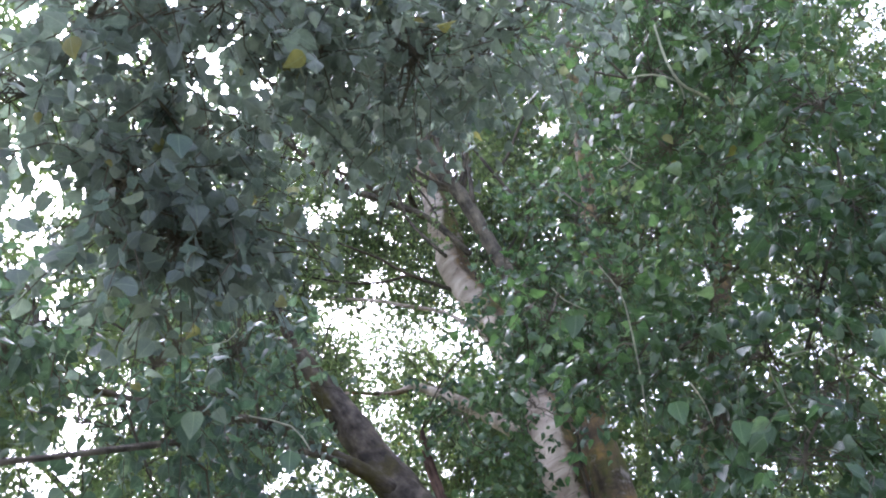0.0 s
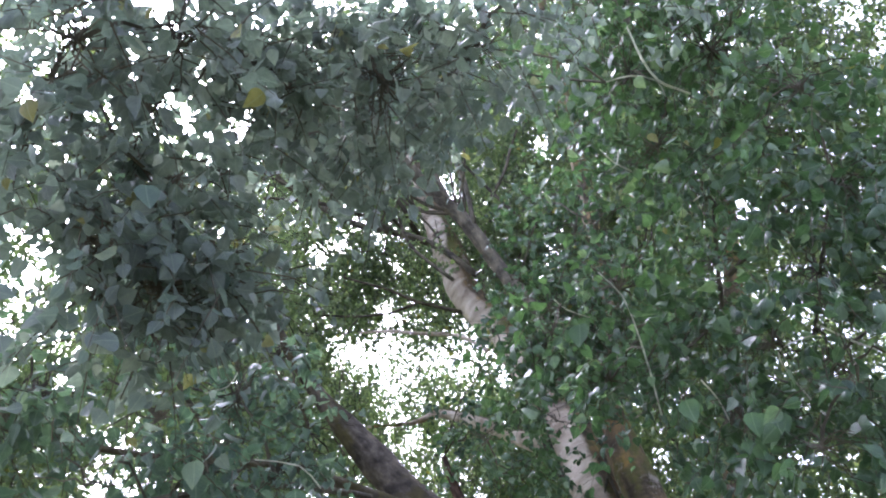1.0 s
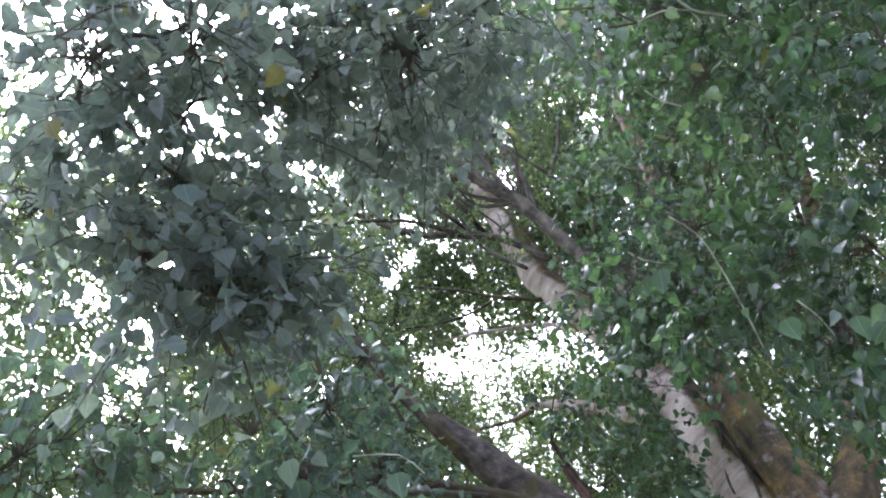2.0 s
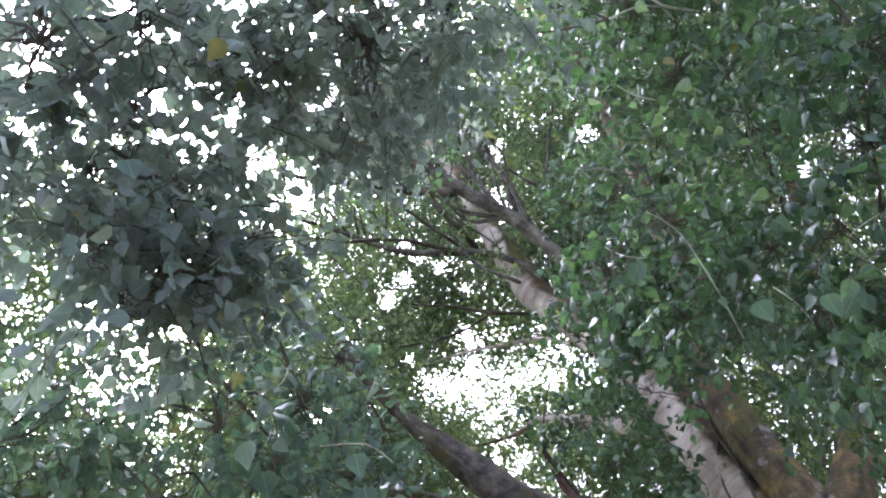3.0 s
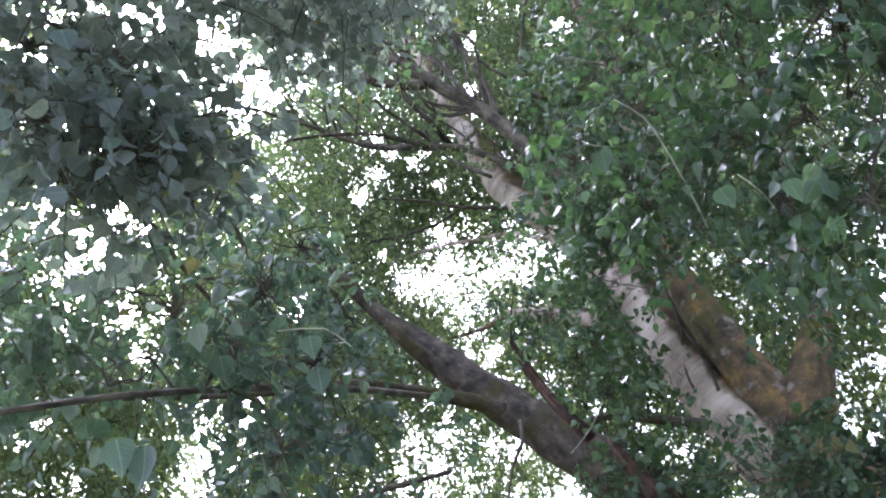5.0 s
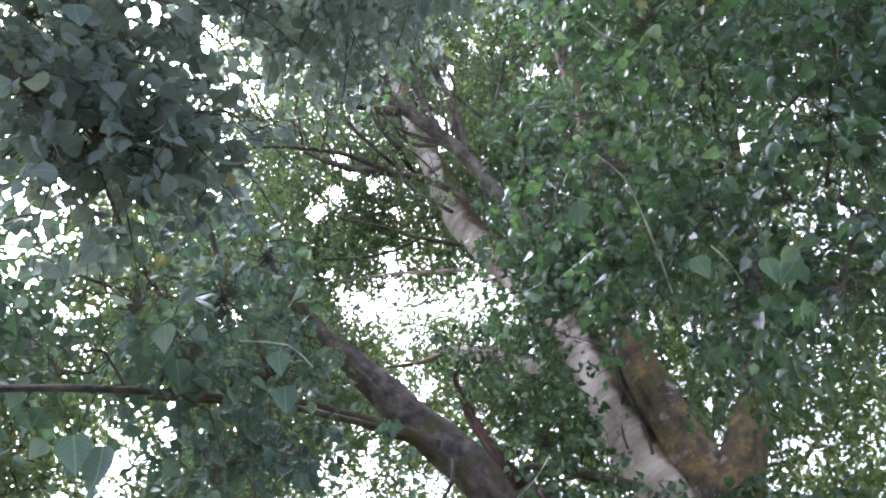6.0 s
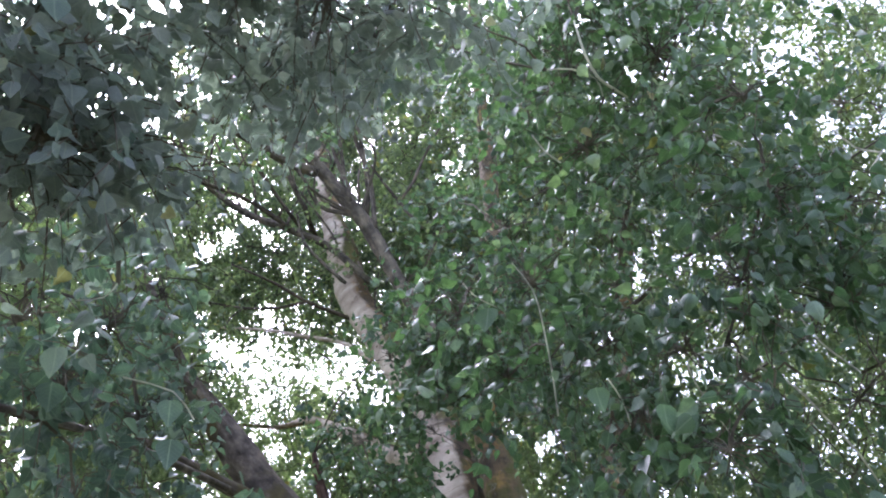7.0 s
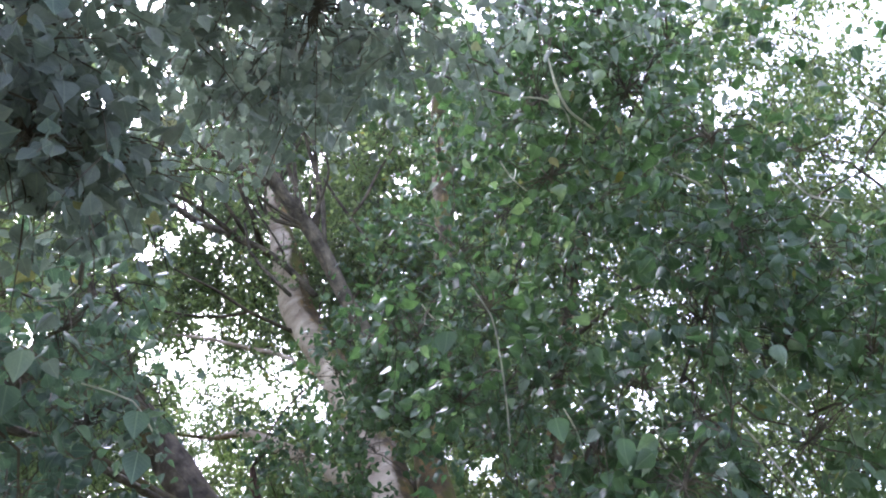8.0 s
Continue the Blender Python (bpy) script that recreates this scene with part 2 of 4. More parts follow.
def blades(base, axis, normal, size, fine):
    """One mesh's corners and faces for many leaves."""
    shape, tris = ((SMALL_VERTS, SMALL_FACES), (PLAIN_VERTS, PLAIN_FACES), (FINE_VERTS, FINE_FACES))[fine]
    y = unit(axis)
    z = unit(normal - y * (normal * y).sum(1)[:, None])
    x = np.cross(y, z)
    broad = rng.uniform(0.72, 1.12, len(base))[:, None, None]
    fold, curl = rng.uniform(0.4, 3.4, (2, len(base), 1, 1)) * np.array((1, 0.16))[:, None, None, None]
    lift = shape[None, :, 2:] * fold - curl * (shape[None, :, 1:2] ** 2) * rng.choice((-0.5, 1, 1), (len(base), 1, 1))
    verts = base[:, None] + size[:, None, None] * (x[:, None] * shape[None, :, :1] * broad + y[:, None] * shape[None, :, 1:2] + z[:, None] * lift)
    faces = tris[None] + (np.arange(len(base)) * len(shape))[:, None, None]
    return verts.reshape(-1, 3), faces.reshape(-1, 3)


def veined(mesh):
    """Lays the fine leaf's own x and y on every leaf of the mesh, for its veins."""
    corner = np.empty(len(mesh.loops), np.int32)
    mesh.loops.foreach_get("vertex_index", corner)
    mesh.uv_layers.new(name="UVMap").data.foreach_set("uv", FINE_VERTS[corner % len(FINE_VERTS), :2].astype(np.float32).ravel())
    return mesh


def stuff_mesh(name, verts, faces, soft=False):
    mesh = bpy.data.meshes.new(name)
    mesh.from_pydata(verts.tolist(), [], faces.tolist())
    if soft:
        mesh.polygons.foreach_set("use_smooth", [True] * len(mesh.polygons))
    return mesh


# Gaps in the canopy as one sees them from under it: where one stands, then bearing, height and half width in degrees.
GAPS, BARE = [], True


def gaps(stand, rows, bare=False):
    """bare: a stretch of stem or limb that only the low boughs leave free; the crown behind it is closed."""
    b, h, width = np.radians(np.array(rows)).T
    GAPS.append((np.array(stand), np.stack([np.sin(b) * np.cos(h), np.cos(b) * np.cos(h), np.sin(h)], 1), width, bare, np.full(len(b), 1e3)))


def free_before(points, width):
    """Keeps the low leaves from hiding thin twigs that hang before them."""
    for stand in sorted({tuple(gap[0]) for gap in GAPS}):
        off = points - np.array(stand)
        far = np.linalg.norm(off, axis=1)
        GAPS.append((np.array(stand), off / far[:, None], np.full(len(off), math.radians(width)), BARE, far))


gaps((-0.04, -0.06, 1.67), [
    (-33.9, 47, 0.9), (-31.7, 47, 1), (-30.9, 48.2, 0.7), (-20, 48.2, 0.9), (-18.1, 46.9, 1), (-15.8, 47.2, 0.8), (-17.8, 45.1, 0.6),
    (-20.7, 46.8, 0.5), (-29.1, 38.8, 1.3), (-27.5, 37.9, 1), (-29.8, 37.6, 0.9), (-30.2, 35.8, 0.6), (-28.5, 35.3, 1.3), (-28.8, 34.2, 1),
    (-25.6, 33.4, 1.1), (-26.2, 31.9, 0.9), (-16.9, 41.4, 0.6), (-23.2, 29.3, 1.5), (-21, 29, 1), (-21.5, 27.2, 1.9), (-19.9, 27.5, 1.3),
    (-23.5, 24.5, 2.1), (-24.1, 23.2, 1.2), (-22.6, 26.1, 1.5), (-9.8, 25.2, 1.2), (-10.5, 24.5, 0.8),
])
gaps((-0.04, -0.06, 1.67), [
    (-12.6, 38.6, 0.6), (-9.8, 40.2, 0.7), (-7.7, 40.7, 0.4), (-7.5, 43.1, 0.4), (-5, 41.3, 0.6), (-3.6, 39.7, 0.4), (-7.4, 34.6, 1.5),
    (-5.3, 34, 1.5), (-3.6, 32.7, 1.5), (-4.4, 31.3, 1), (-1.2, 33.4, 1.6), (-2.9, 33.7, 1), (0.8, 33.1, 1.3), (2.4, 33.4, 1), (3.4, 32, 0.8),
    (-4.3, 36.4, 0.9), (-2.1, 36, 0.9), (-3.9, 29, 0.9), (-5, 28.7, 0.6), (12.9, 49.6, 0.6), (12.1, 48.4, 0.4), (11.5, 51.8, 0.6), (5.5, 48.2, 0.7),
    (7.2, 47.5, 0.7), (9.2, 45.7, 0.6), (0.7, 25.5, 0.6), (4.9, 26.9, 0.4),
])
gaps((-0.04, -0.06, 1.67), [
    (27.6, 49, 0.4), (34.9, 47.1, 0.8), (36.1, 45.7, 1), (32.3, 47.3, 0.4), (14.2, 40.1, 0.4), (16.8, 38.5, 0.6), (17.9, 38.5, 0.4),
    (22.4, 38.9, 0.5), (23.5, 38.5, 0.5), (25.8, 37.7, 0.3), (19, 35.5, 0.5), (21.6, 33.5, 0.5), (21.3, 34.6, 0.3), (17, 29.6, 0.3),
    (17.4, 28.8, 0.3), (20.7, 28.9, 0.4), (20.4, 27.2, 0.3), (11.9, 29.5, 0.3), (11.9, 27.9, 0.4), (12.1, 25.9, 0.4), (14.7, 26.3, 0.5),
    (21.2, 24.2, 0.7), (20.3, 24.7, 0.4), (25.7, 30.1, 0.3),
])
gaps((0.17, 0.22, 1.52), [
    (-39.4, 51.3, 0.4), (-35.9, 51.4, 0.6), (-36.6, 49.8, 0.6), (-39.6, 49.2, 0.4), (-36.1, 48.2, 0.3), (-34.4, 51.1, 0.3), (-31.9, 55.4, 0.2),
    (-40.6, 54.9, 0.3), (-24.7, 53.3, 0.4), (-27.1, 52, 0.5), (-21.6, 50, 0.8), (-19.6, 49.2, 0.8), (-17.8, 47.8, 0.9), (-19, 46.9, 0.9),
    (-17.2, 48.4, 0.5), (-18.6, 45.8, 0.6), (-19.1, 42.3, 0.5), (-35, 42.2, 0.8), (-36.1, 41.5, 0.6), (-33.2, 40.7, 0.9), (-31.5, 39.5, 0.9),
    (-30.4, 40.8, 0.8), (-27.9, 40.5, 0.5), (-33.3, 37.4, 0.9), (-29.4, 35.6, 0.9), (-27.1, 35.6, 0.6), (-28.6, 33.7, 1.3), (-28.2, 33.1, 0.8),
    (-24.2, 30, 1.6), (-21.6, 30.1, 1.4),
])
gaps((0.17, 0.22, 1.52), [
    (-7.9, 36.5, 1.2), (-6.6, 35.2, 1.5), (-7.9, 35.1, 1.3), (-4.9, 35.2, 1.5), (-2.4, 35, 1.3), (-0.7, 34.9, 1), (-5.4, 33.6, 1), (-9.9, 35.5, 0.7),
    (-10.7, 37.7, 0.6), (0.2, 36.1, 0.7), (-6.1, 38.3, 0.7), (-5.1, 41.1, 0.4), (-5.8, 43.1, 0.4), (-8.1, 43.6, 0.4), (3.6, 49.9, 0.6),
    (4, 48.8, 0.6), (6.1, 49.6, 0.4), (-0.3, 52.6, 0.4), (9.8, 47, 0.5), (8.7, 49.2, 0.3), (10.8, 52.5, 0.3), (-5.9, 31.3, 0.7), (-4.5, 28.9, 0.6),
    (-1.2, 28.1, 0.7), (-14.5, 40.3, 0.3),
])
gaps((0.17, 0.22, 1.52), [
    (12.9, 45, 0.5), (14.4, 42.1, 0.4), (16.3, 41.1, 0.5), (25.4, 39.8, 0.6), (22.7, 40.3, 0.4), (24.4, 40.2, 0.4), (1.8, 33.3, 0.4),
    (11.8, 31.3, 0.5), (10.3, 29.4, 0.3), (19.1, 29.2, 0.6), (20.1, 29.1, 0.6), (10.8, 28.1, 0.4), (11.3, 24.9, 0.3), (4.3, 24.8, 0.4),
    (14.6, 34.6, 0.4),
])
gaps((0.11, 0.27, 1.51), [
    (-36.1, 50.9, 0.6), (-34.2, 52.6, 0.4), (-27.2, 52.7, 0.4), (-20.1, 50.8, 0.4), (-17.9, 49.4, 0.6), (-16, 48.9, 0.4), (-19.6, 47.9, 0.6),
    (-20.3, 46.6, 0.4), (-33.8, 41.5, 1.2), (-35, 42, 0.6), (-32.2, 39.9, 1), (-29.4, 41.3, 0.6), (-27.8, 41.3, 0.6), (-31, 39.3, 0.5),
    (-33.6, 38, 0.5), (-28.3, 33.8, 1.1), (-24.1, 30.6, 1.1), (-22.7, 28.9, 0.9), (-24.3, 29.4, 0.8), (-34, 26.9, 1.9), (-32.1, 26.8, 1.3),
    (-25.7, 26.7, 0.8),
])
gaps((0.11, 0.27, 1.51), [
    (-6, 36.2, 1.2), (-7.4, 36.1, 1.2), (-5.1, 34.9, 1.4), (-2.9, 35.1, 1.4), (-0.9, 34.6, 1.2), (1.2, 35.4, 0.8), (2.2, 34.8, 0.7), (-5.2, 33.5, 1),
    (0.7, 36.3, 0.6), (-4.9, 41.4, 0.3), (-5.3, 43.4, 0.4), (10, 47.4, 0.5), (9.9, 45.8, 0.3), (1.9, 49.1, 0.3), (4.5, 49.9, 0.3), (-10.9, 26.1, 0.9),
    (-11.8, 25.3, 0.9), (-9.7, 24.8, 0.9), (-10.7, 23.7, 1.3), (-8.4, 23.9, 0.9), (-12.4, 24.1, 0.9), (-8.5, 26.3, 0.7), (-5.7, 25.3, 0.7),
    (-4.4, 24.7, 0.6), (-5.6, 30.8, 0.5),
])
gaps((0.11, 0.27, 1.51), [
    (26, 39.7, 0.5), (11.1, 32, 0.3), (10.7, 29, 0.3), (11.9, 28.2, 0.3), (12.4, 26.2, 0.3), (19.2, 24, 0.5), (18, 22.5, 0.7), (17.9, 21.5, 0.8),
    (16.9, 23, 0.4), (15.3, 19.6, 0.6), (16, 19, 0.4), (17.4, 25.2, 0.3), (22, 28.3, 0.4), (21.2, 29.5, 0.4), (20.4, 27.7, 0.4), (6.3, 24.6, 0.3),
    (3.8, 26.8, 0.3), (3.6, 23.8, 0.3), (5.7, 21.7, 0.4),
])
gaps((-0.15, 0.31, 1.64), [
    (-17.8, 45.8, 0.4), (-16.7, 46.3, 0.3), (-15.3, 48.8, 0.3), (-12.6, 48.7, 0.3), (-9.3, 41.4, 0.6), (-7.8, 42.3, 0.5), (-7.5, 44.4, 0.4),
    (-3.1, 40.7, 0.3), (-3.5, 42.9, 0.4), (-7.8, 35.1, 0.9), (-5.8, 35.6, 1), (-4.5, 34.5, 1.4), (-3.1, 33.9, 1.3), (-3.6, 32.6, 1), (-1.2, 34.4, 1),
    (0.4, 34.5, 1.2), (2.3, 35, 1.1), (3.9, 35, 0.8), (4.8, 33.6, 0.7), (-2.8, 30.1, 1), (-3.6, 31.5, 0.6), (-4.7, 38.4, 0.4),
])
gaps((-0.15, 0.31, 1.64), [
    (11.7, 55, 0.6), (12.7, 55.9, 0.4), (12.2, 54, 0.4), (14, 51.7, 0.4), (7.2, 50.3, 0.5), (8.3, 49, 0.5), (11.4, 49, 0.5), (11.9, 48, 0.5),
    (12.3, 46.6, 0.4), (12.4, 45, 0.3), (9.8, 46.6, 0.4), (15.6, 45.1, 0.3), (24.2, 40.8, 0.4), (24.1, 39.8, 0.3), (20.8, 41.9, 0.3),
    (26.9, 40.8, 0.3), (16.2, 36.8, 0.4), (20.9, 33.1, 0.5), (19.4, 31.6, 0.4), (22.8, 32.9, 0.4), (24.8, 32.6, 0.4), (23.3, 30.2, 0.4),
    (15, 29.9, 0.7), (16.1, 30.2, 0.7), (16.8, 29.2, 0.7), (14.7, 31.6, 0.4),
])
gaps((-0.15, 0.31, 1.64), [
    (47.7, 50.9, 3), (48.8, 49, 3.3), (46.3, 48.9, 2.5), (51.1, 48.8, 2.5), (45.1, 50.8, 1.9), (40.5, 48.4, 1.9), (39.3, 48.1, 0.9),
    (42.3, 48.2, 1.6), (37.7, 49.9, 0.9), (40.1, 52, 0.9), (42, 50, 0.8), (43.8, 46.7, 0.6), (48.3, 44.7, 0.8), (47.2, 43.3, 0.8), (46.1, 42.3, 0.8),
    (46.8, 41, 1), (47.6, 40.7, 0.7), (43, 36.2, 0.4), (42.4, 36.4, 0.3), (36.7, 26.4, 0.2),
])
gaps((-0.04, -0.06, 1.67), [
    (-0, 42, 1), (1.3, 38.5, 1.1), (-1.4, 43.6, 0.6), (3.6, 40.9, 0.8), (2.3, 44, 0.8), (-0.5, 45.7, 0.7), (12.3, 40.5, 1.1), (12.7, 42.3, 0.9),
    (1.9, 29.4, 0.9), (4.2, 28.5, 0.8), (-0.4, 30.2, 0.6), (-4.9, 27, 1.1), (-2.9, 25.4, 1.2), (-7.8, 26.2, 0.6), (8.1, 28, 0.9), (11.1, 25, 1),
    (7.8, 30.2, 0.7), (7.1, 26.9, 0.4), (20.4, 34.1, 0.9),
], BARE)
gaps((0.17, 0.22, 1.52), [
    (8.8, 30.3, 1), (9.1, 27, 1.3), (6.6, 26.5, 1), (10.3, 24.3, 1.3), (14.1, 24.1, 0.6), (-7.8, 29.7, 0.9), (-6, 27.9, 1.1), (-7.2, 49.2, 0.7),
    (-4.8, 47.2, 0.7), (-0.9, 44.3, 0.7), (-0.9, 41, 0.9), (-0.6, 39.5, 0.7), (4.8, 31.9, 0.5), (-8.7, 44.7, 0.5),
], BARE)
gaps((0.11, 0.27, 1.51), [
    (-2.6, 45.8, 0.7), (-1.6, 44, 0.9), (-0.7, 41.7, 1), (-0.1, 39.8, 0.9), (0.7, 43.8, 0.9), (-0.9, 45.6, 0.8), (-3.1, 47.5, 0.8), (-5.2, 48.9, 0.6),
    (-6.8, 44.6, 0.7), (-9.4, 45.8, 0.5), (5.9, 32.5, 0.6), (9.2, 30.7, 0.9), (10, 27.5, 1.2), (10.7, 24.4, 1.4), (7.2, 26.7, 1.1), (8, 24.4, 1),
    (6.2, 28.8, 0.7), (12.1, 22.2, 0.9), (9.3, 21.5, 0.6), (15.3, 24.7, 1), (14.1, 22.8, 1.1), (-6.7, 30, 1.1), (-4.6, 27.8, 1.2), (-2.1, 25.8, 1.3),
    (-0.8, 24, 0.9), (-1.7, 28.1, 0.7), (-0.6, 25.7, 0.6), (5.2, 23.9, 0.6), (-10.8, 29.7, 0.5),
], BARE)
gaps((-0.15, 0.31, 1.64), [
    (-0.8, 45.9, 0.6), (0.4, 43.6, 0.7), (1.2, 40.9, 0.9), (3.2, 39.4, 1), (5.1, 35.4, 0.5), (1.7, 45, 0.7), (4.2, 42.8, 0.7), (5.7, 40.8, 0.4),
    (-2.3, 48.4, 0.7), (-3.7, 43.9, 0.5), (-1.8, 43.4, 0.5), (-7.3, 45.4, 0.4), (7.6, 32.1, 0.4), (14.2, 46.2, 0.4), (-4.9, 29.6, 0.8),
    (-0.4, 31.7, 0.5), (-4, 28.8, 0.7),
], BARE)

LOBES, DAPPLES = np.random.default_rng(3).normal(size=(8, 3)) * 45, np.random.default_rng(150).normal(size=(10, 3)) * 70


def kept(points, ragged=0.45, share=0.85, dapple=9.0, strays=0.05, low=False, size=0.0):
    """Which of the points lie outside the gaps, whose rims are lobed and ragged, and outside the thin spots of the canopy."""
    count = len(points)
    rough, lone = rng.normal(size=count), rng.uniform(size=count)
    stray, ok = lone < strays, np.ones(count, bool)
    for stand, ways, width, bare, depth in GAPS:
        if bare and not low:
            continue
        far = np.linalg.norm(points - stand, axis=1)
        sight = (points - stand) / far[:, None]
        lobes = np.sin(sight @ LOBES.T + np.arange(len(LOBES))).sum(1) / math.sqrt(len(LOBES) / 2)
        reach = share + 0.28 * lobes + ragged * rough
        near = 0.15 * size / far
        for n in range(0, count, 100000):
            cut = slice(n, n + 100000)
            off = np.sqrt(np.maximum(2 - 2 * sight[cut] @ ways.T, 0))
            inside = ((off < width * reach[cut, None] + near[cut, None]) & (far[cut, None] < depth)).any(1)
            ok[cut] &= ~inside | ((lone[cut] > 0.9) if bare else stray[cut])
    ways = unit(points - STAND)
    thin = np.sin(ways @ DAPPLES.T + 1.7 * np.arange(len(DAPPLES))).sum(1) / math.sqrt(len(DAPPLES) / 2)
    return ok & ~((thin > dapple) & (rng.uniform(size=count) < 0.75))


def sprays(centres, outward, length, count, size):
    """Twigs of hanging leaves: each leaf's base, axis, normal and size, and each twig's line."""
    n = len(centres)
    way = unit(outward * 0.5 + rng.normal(size=(n, 3)) * 0.55 + np.array((0, 0, -0.25)))
    long = length * rng.uniform(0.6, 1.3, n)
    s = (np.arange(count) + 0.6) / count
    sag = np.array((0, 0, -0.35))
    spot = centres[:, None] + long[:, None, None] * (way[:, None] * s[None, :, None] + sag * (s**2)[None, :, None])
    aside = unit(np.cross(way, rng.normal(size=(n, 3))))
    swing = np.where(np.arange(count) % 2, 1.0, -1.0)[None, :, None]
    axis = way[:, None] * 0.3 + aside[:, None] * swing * 0.75 + np.array((0, 0, -0.6)) + rng.normal(size=spot.shape) * 0.4
    normal = rng.normal(size=spot.shape) * 0.9 + np.array((0, 0, 0.6))
    base = spot + unit(axis) * size * 0.25
    sizes = size * rng.uniform(0.5, 1.22, (n, count))
    t = np.linspace(0, 1, 3)
    twig = centres[:, None] + long[:, None, None] * (way[:, None] * t[None, :, None] + sag * (t**2)[None, :, None])
    return base.reshape(-1, 3), axis.reshape(-1, 3), normal.reshape(-1, 3), sizes.ravel(), twig


def thin_tubes(lines, radius):
    """Three-sided tapering twigs along lines of equal length."""
    n, m = lines.shape[:2]
    ahead = unit(lines[:, -1] - lines[:, 0])
    a = unit(np.cross(ahead, (0.3, 0.2, 0.93)))
    b = np.cross(ahead, a)
    taper = radius * np.linspace(1, 0.35, m)
    verts = np.stack([lines + taper[None, :, None] * (a * math.cos(q) + b * math.sin(q))[:, None] for q in (0, 2.1, 4.2)], 2)
    faces = []
    for i in range(m - 1):
        for k in range(3):
            p, q = i * 3 + k, i * 3 + (k + 1) % 3
            faces += [(p, q, q + 3), (p, q + 3, p + 3)]
    faces = np.array(faces)[None] + (np.arange(n) * m * 3)[:, None, None]
    return verts.reshape(-1, 3), faces.reshape(-1, 3)


def branchlets(starts, ends, sag, radius):
    """Bent tapering branchlets from starts to ends."""
    t = np.linspace(0, 1, 6)[None, :, None]
    bend = rng.normal(size=(len(starts), 1, 3)) * 0.06 * np.linalg.norm(ends - starts, axis=1)[:, None, None]
    lines = starts[:, None] * (1 - t) + ends[:, None] * t + (np.array((0, 0, sag)) + bend) * (t * (1 - t) * 4)
    wiggle = rng.normal(size=lines.shape) * 0.012
    wiggle[:, 0] = wiggle[:, -1] = 0
    return thin_tubes(lines + wiggle, radius)


def nearest(points, nodes):
    return nodes[np.array([np.argmin(((nodes - p) ** 2).sum(1)) for p in points])]


def grown(hearts, nodes):
    """Starts and ends of branchlets: each heart springs from the nearest limb or from a heart that already has its branchlet."""
    gap, start = np.full(len(hearts), 1e9), np.zeros((len(hearts), 3))
    for n in range(0, len(nodes), 200):
        d = ((hearts[:, None] - nodes[None, n:n + 200]) ** 2).sum(2)
        best = d.argmin(1)
        nearer = d.min(1) < gap
        gap[nearer], start[nearer] = d.min(1)[nearer], nodes[n:n + 200][best[nearer]]
    waiting, starts, ends = np.ones(len(hearts), bool), [], []
    for _ in range(len(hearts)):
        i = int(np.argmin(np.where(waiting, gap, 1e9)))
        waiting[i] = False
        starts.append(start[i])
        ends.append(hearts[i])
        d = ((hearts - hearts[i]) ** 2).sum(1)
        nearer = waiting & (d < gap)
        gap[nearer], start[nearer] = d[nearer], hearts[i]
    return np.array(starts), np.array(ends)


def crown(parent, nodes, centre, radii, clumps, per_clump, spread, leaf, material, twig_material, fine=1, share=0.6, leaves_per=10, rough=0.35):
    """The leafy crown: clumps of sprays inside a rounded hull, each hung on a branchlet from the nearest limb."""
    way = unit(rng.normal(size=(clumps * 2, 3)))
    reach = rng.uniform(0.15, 1, clumps * 2) ** 0.45
    lumpy = np.array([1 + rough * noise.noise(Vector(w * 2.1) + Vector(centre)) for w in way])
    hearts = np.array(centre) + way * (reach * lumpy)[:, None] * np.array(radii)
    hearts = hearts[hearts[:, 2] > 1.9]
    hearts = hearts[kept(hearts, 0.25, share * 0.6, 2.6)][:clumps]
    spots = np.repeat(hearts, per_clump, 0) + rng.normal(size=(len(hearts) * per_clump, 3)) * spread
    base, axis, normal, size, twig = sprays(spots, unit(spots - np.repeat(hearts, per_clump, 0)), 0.42, leaves_per, leaf)
    ok = kept(base, 0.35, share, 1.75, 0.13) & (base[:, 2] > 1.3)
    part("foliage", stuff_mesh("foliage", *blades(base[ok], axis[ok], normal[ok], size[ok], fine)), material, parent, kind="stuff")
    twig = twig[::5][kept(twig[::5, 2], 0.2)]
    part("twig_work", stuff_mesh("twig_work", *thin_tubes(twig, 0.004)), twig_material, parent, kind="stuff")
    part("branch_work", stuff_mesh("branch_work", *branchlets(*grown(hearts, nodes), 0.05, 0.009), soft=True), twig_material, parent, kind="stuff")


# ---------------------------------------------------------------- ground
def ground_sheet():
    """One sheet to the horizon, slightly uneven where the trees stand."""
    bm = bmesh.new()
    bmesh.ops.create_grid(bm, x_segments=60, y_segments=60, size=1.0)
    for v in bm.verts:
        for axis in (0, 1):
            v.co[axis] = math.copysign(abs(v.co[axis]) ** 3, v.co[axis]) * 1500
        v.co.z = 0.08 * noise.noise(v.co * 0.35) if v.co.length < 40 else 0.0
    mesh = bpy.data.meshes.new("ground")
    bm.to_mesh(mesh)
    bm.free()
    mesh.materials.append(GRASS)
    return tagged(new("ground", mesh), "rough green grass under the trees", "ground", kind="structure")


ground_sheet()

# ---------------------------------------------------------------- the leaning tree
tree = tagged(new("tree"), "tall leaning tree with white and ochre bark and hanging heart-shaped leaves", "tree")
tree.location = (1.6, 5.37, 0)
tree_home = Matrix.Translation(-tree.location)
NODES, GROWN_LIMBS = [], []


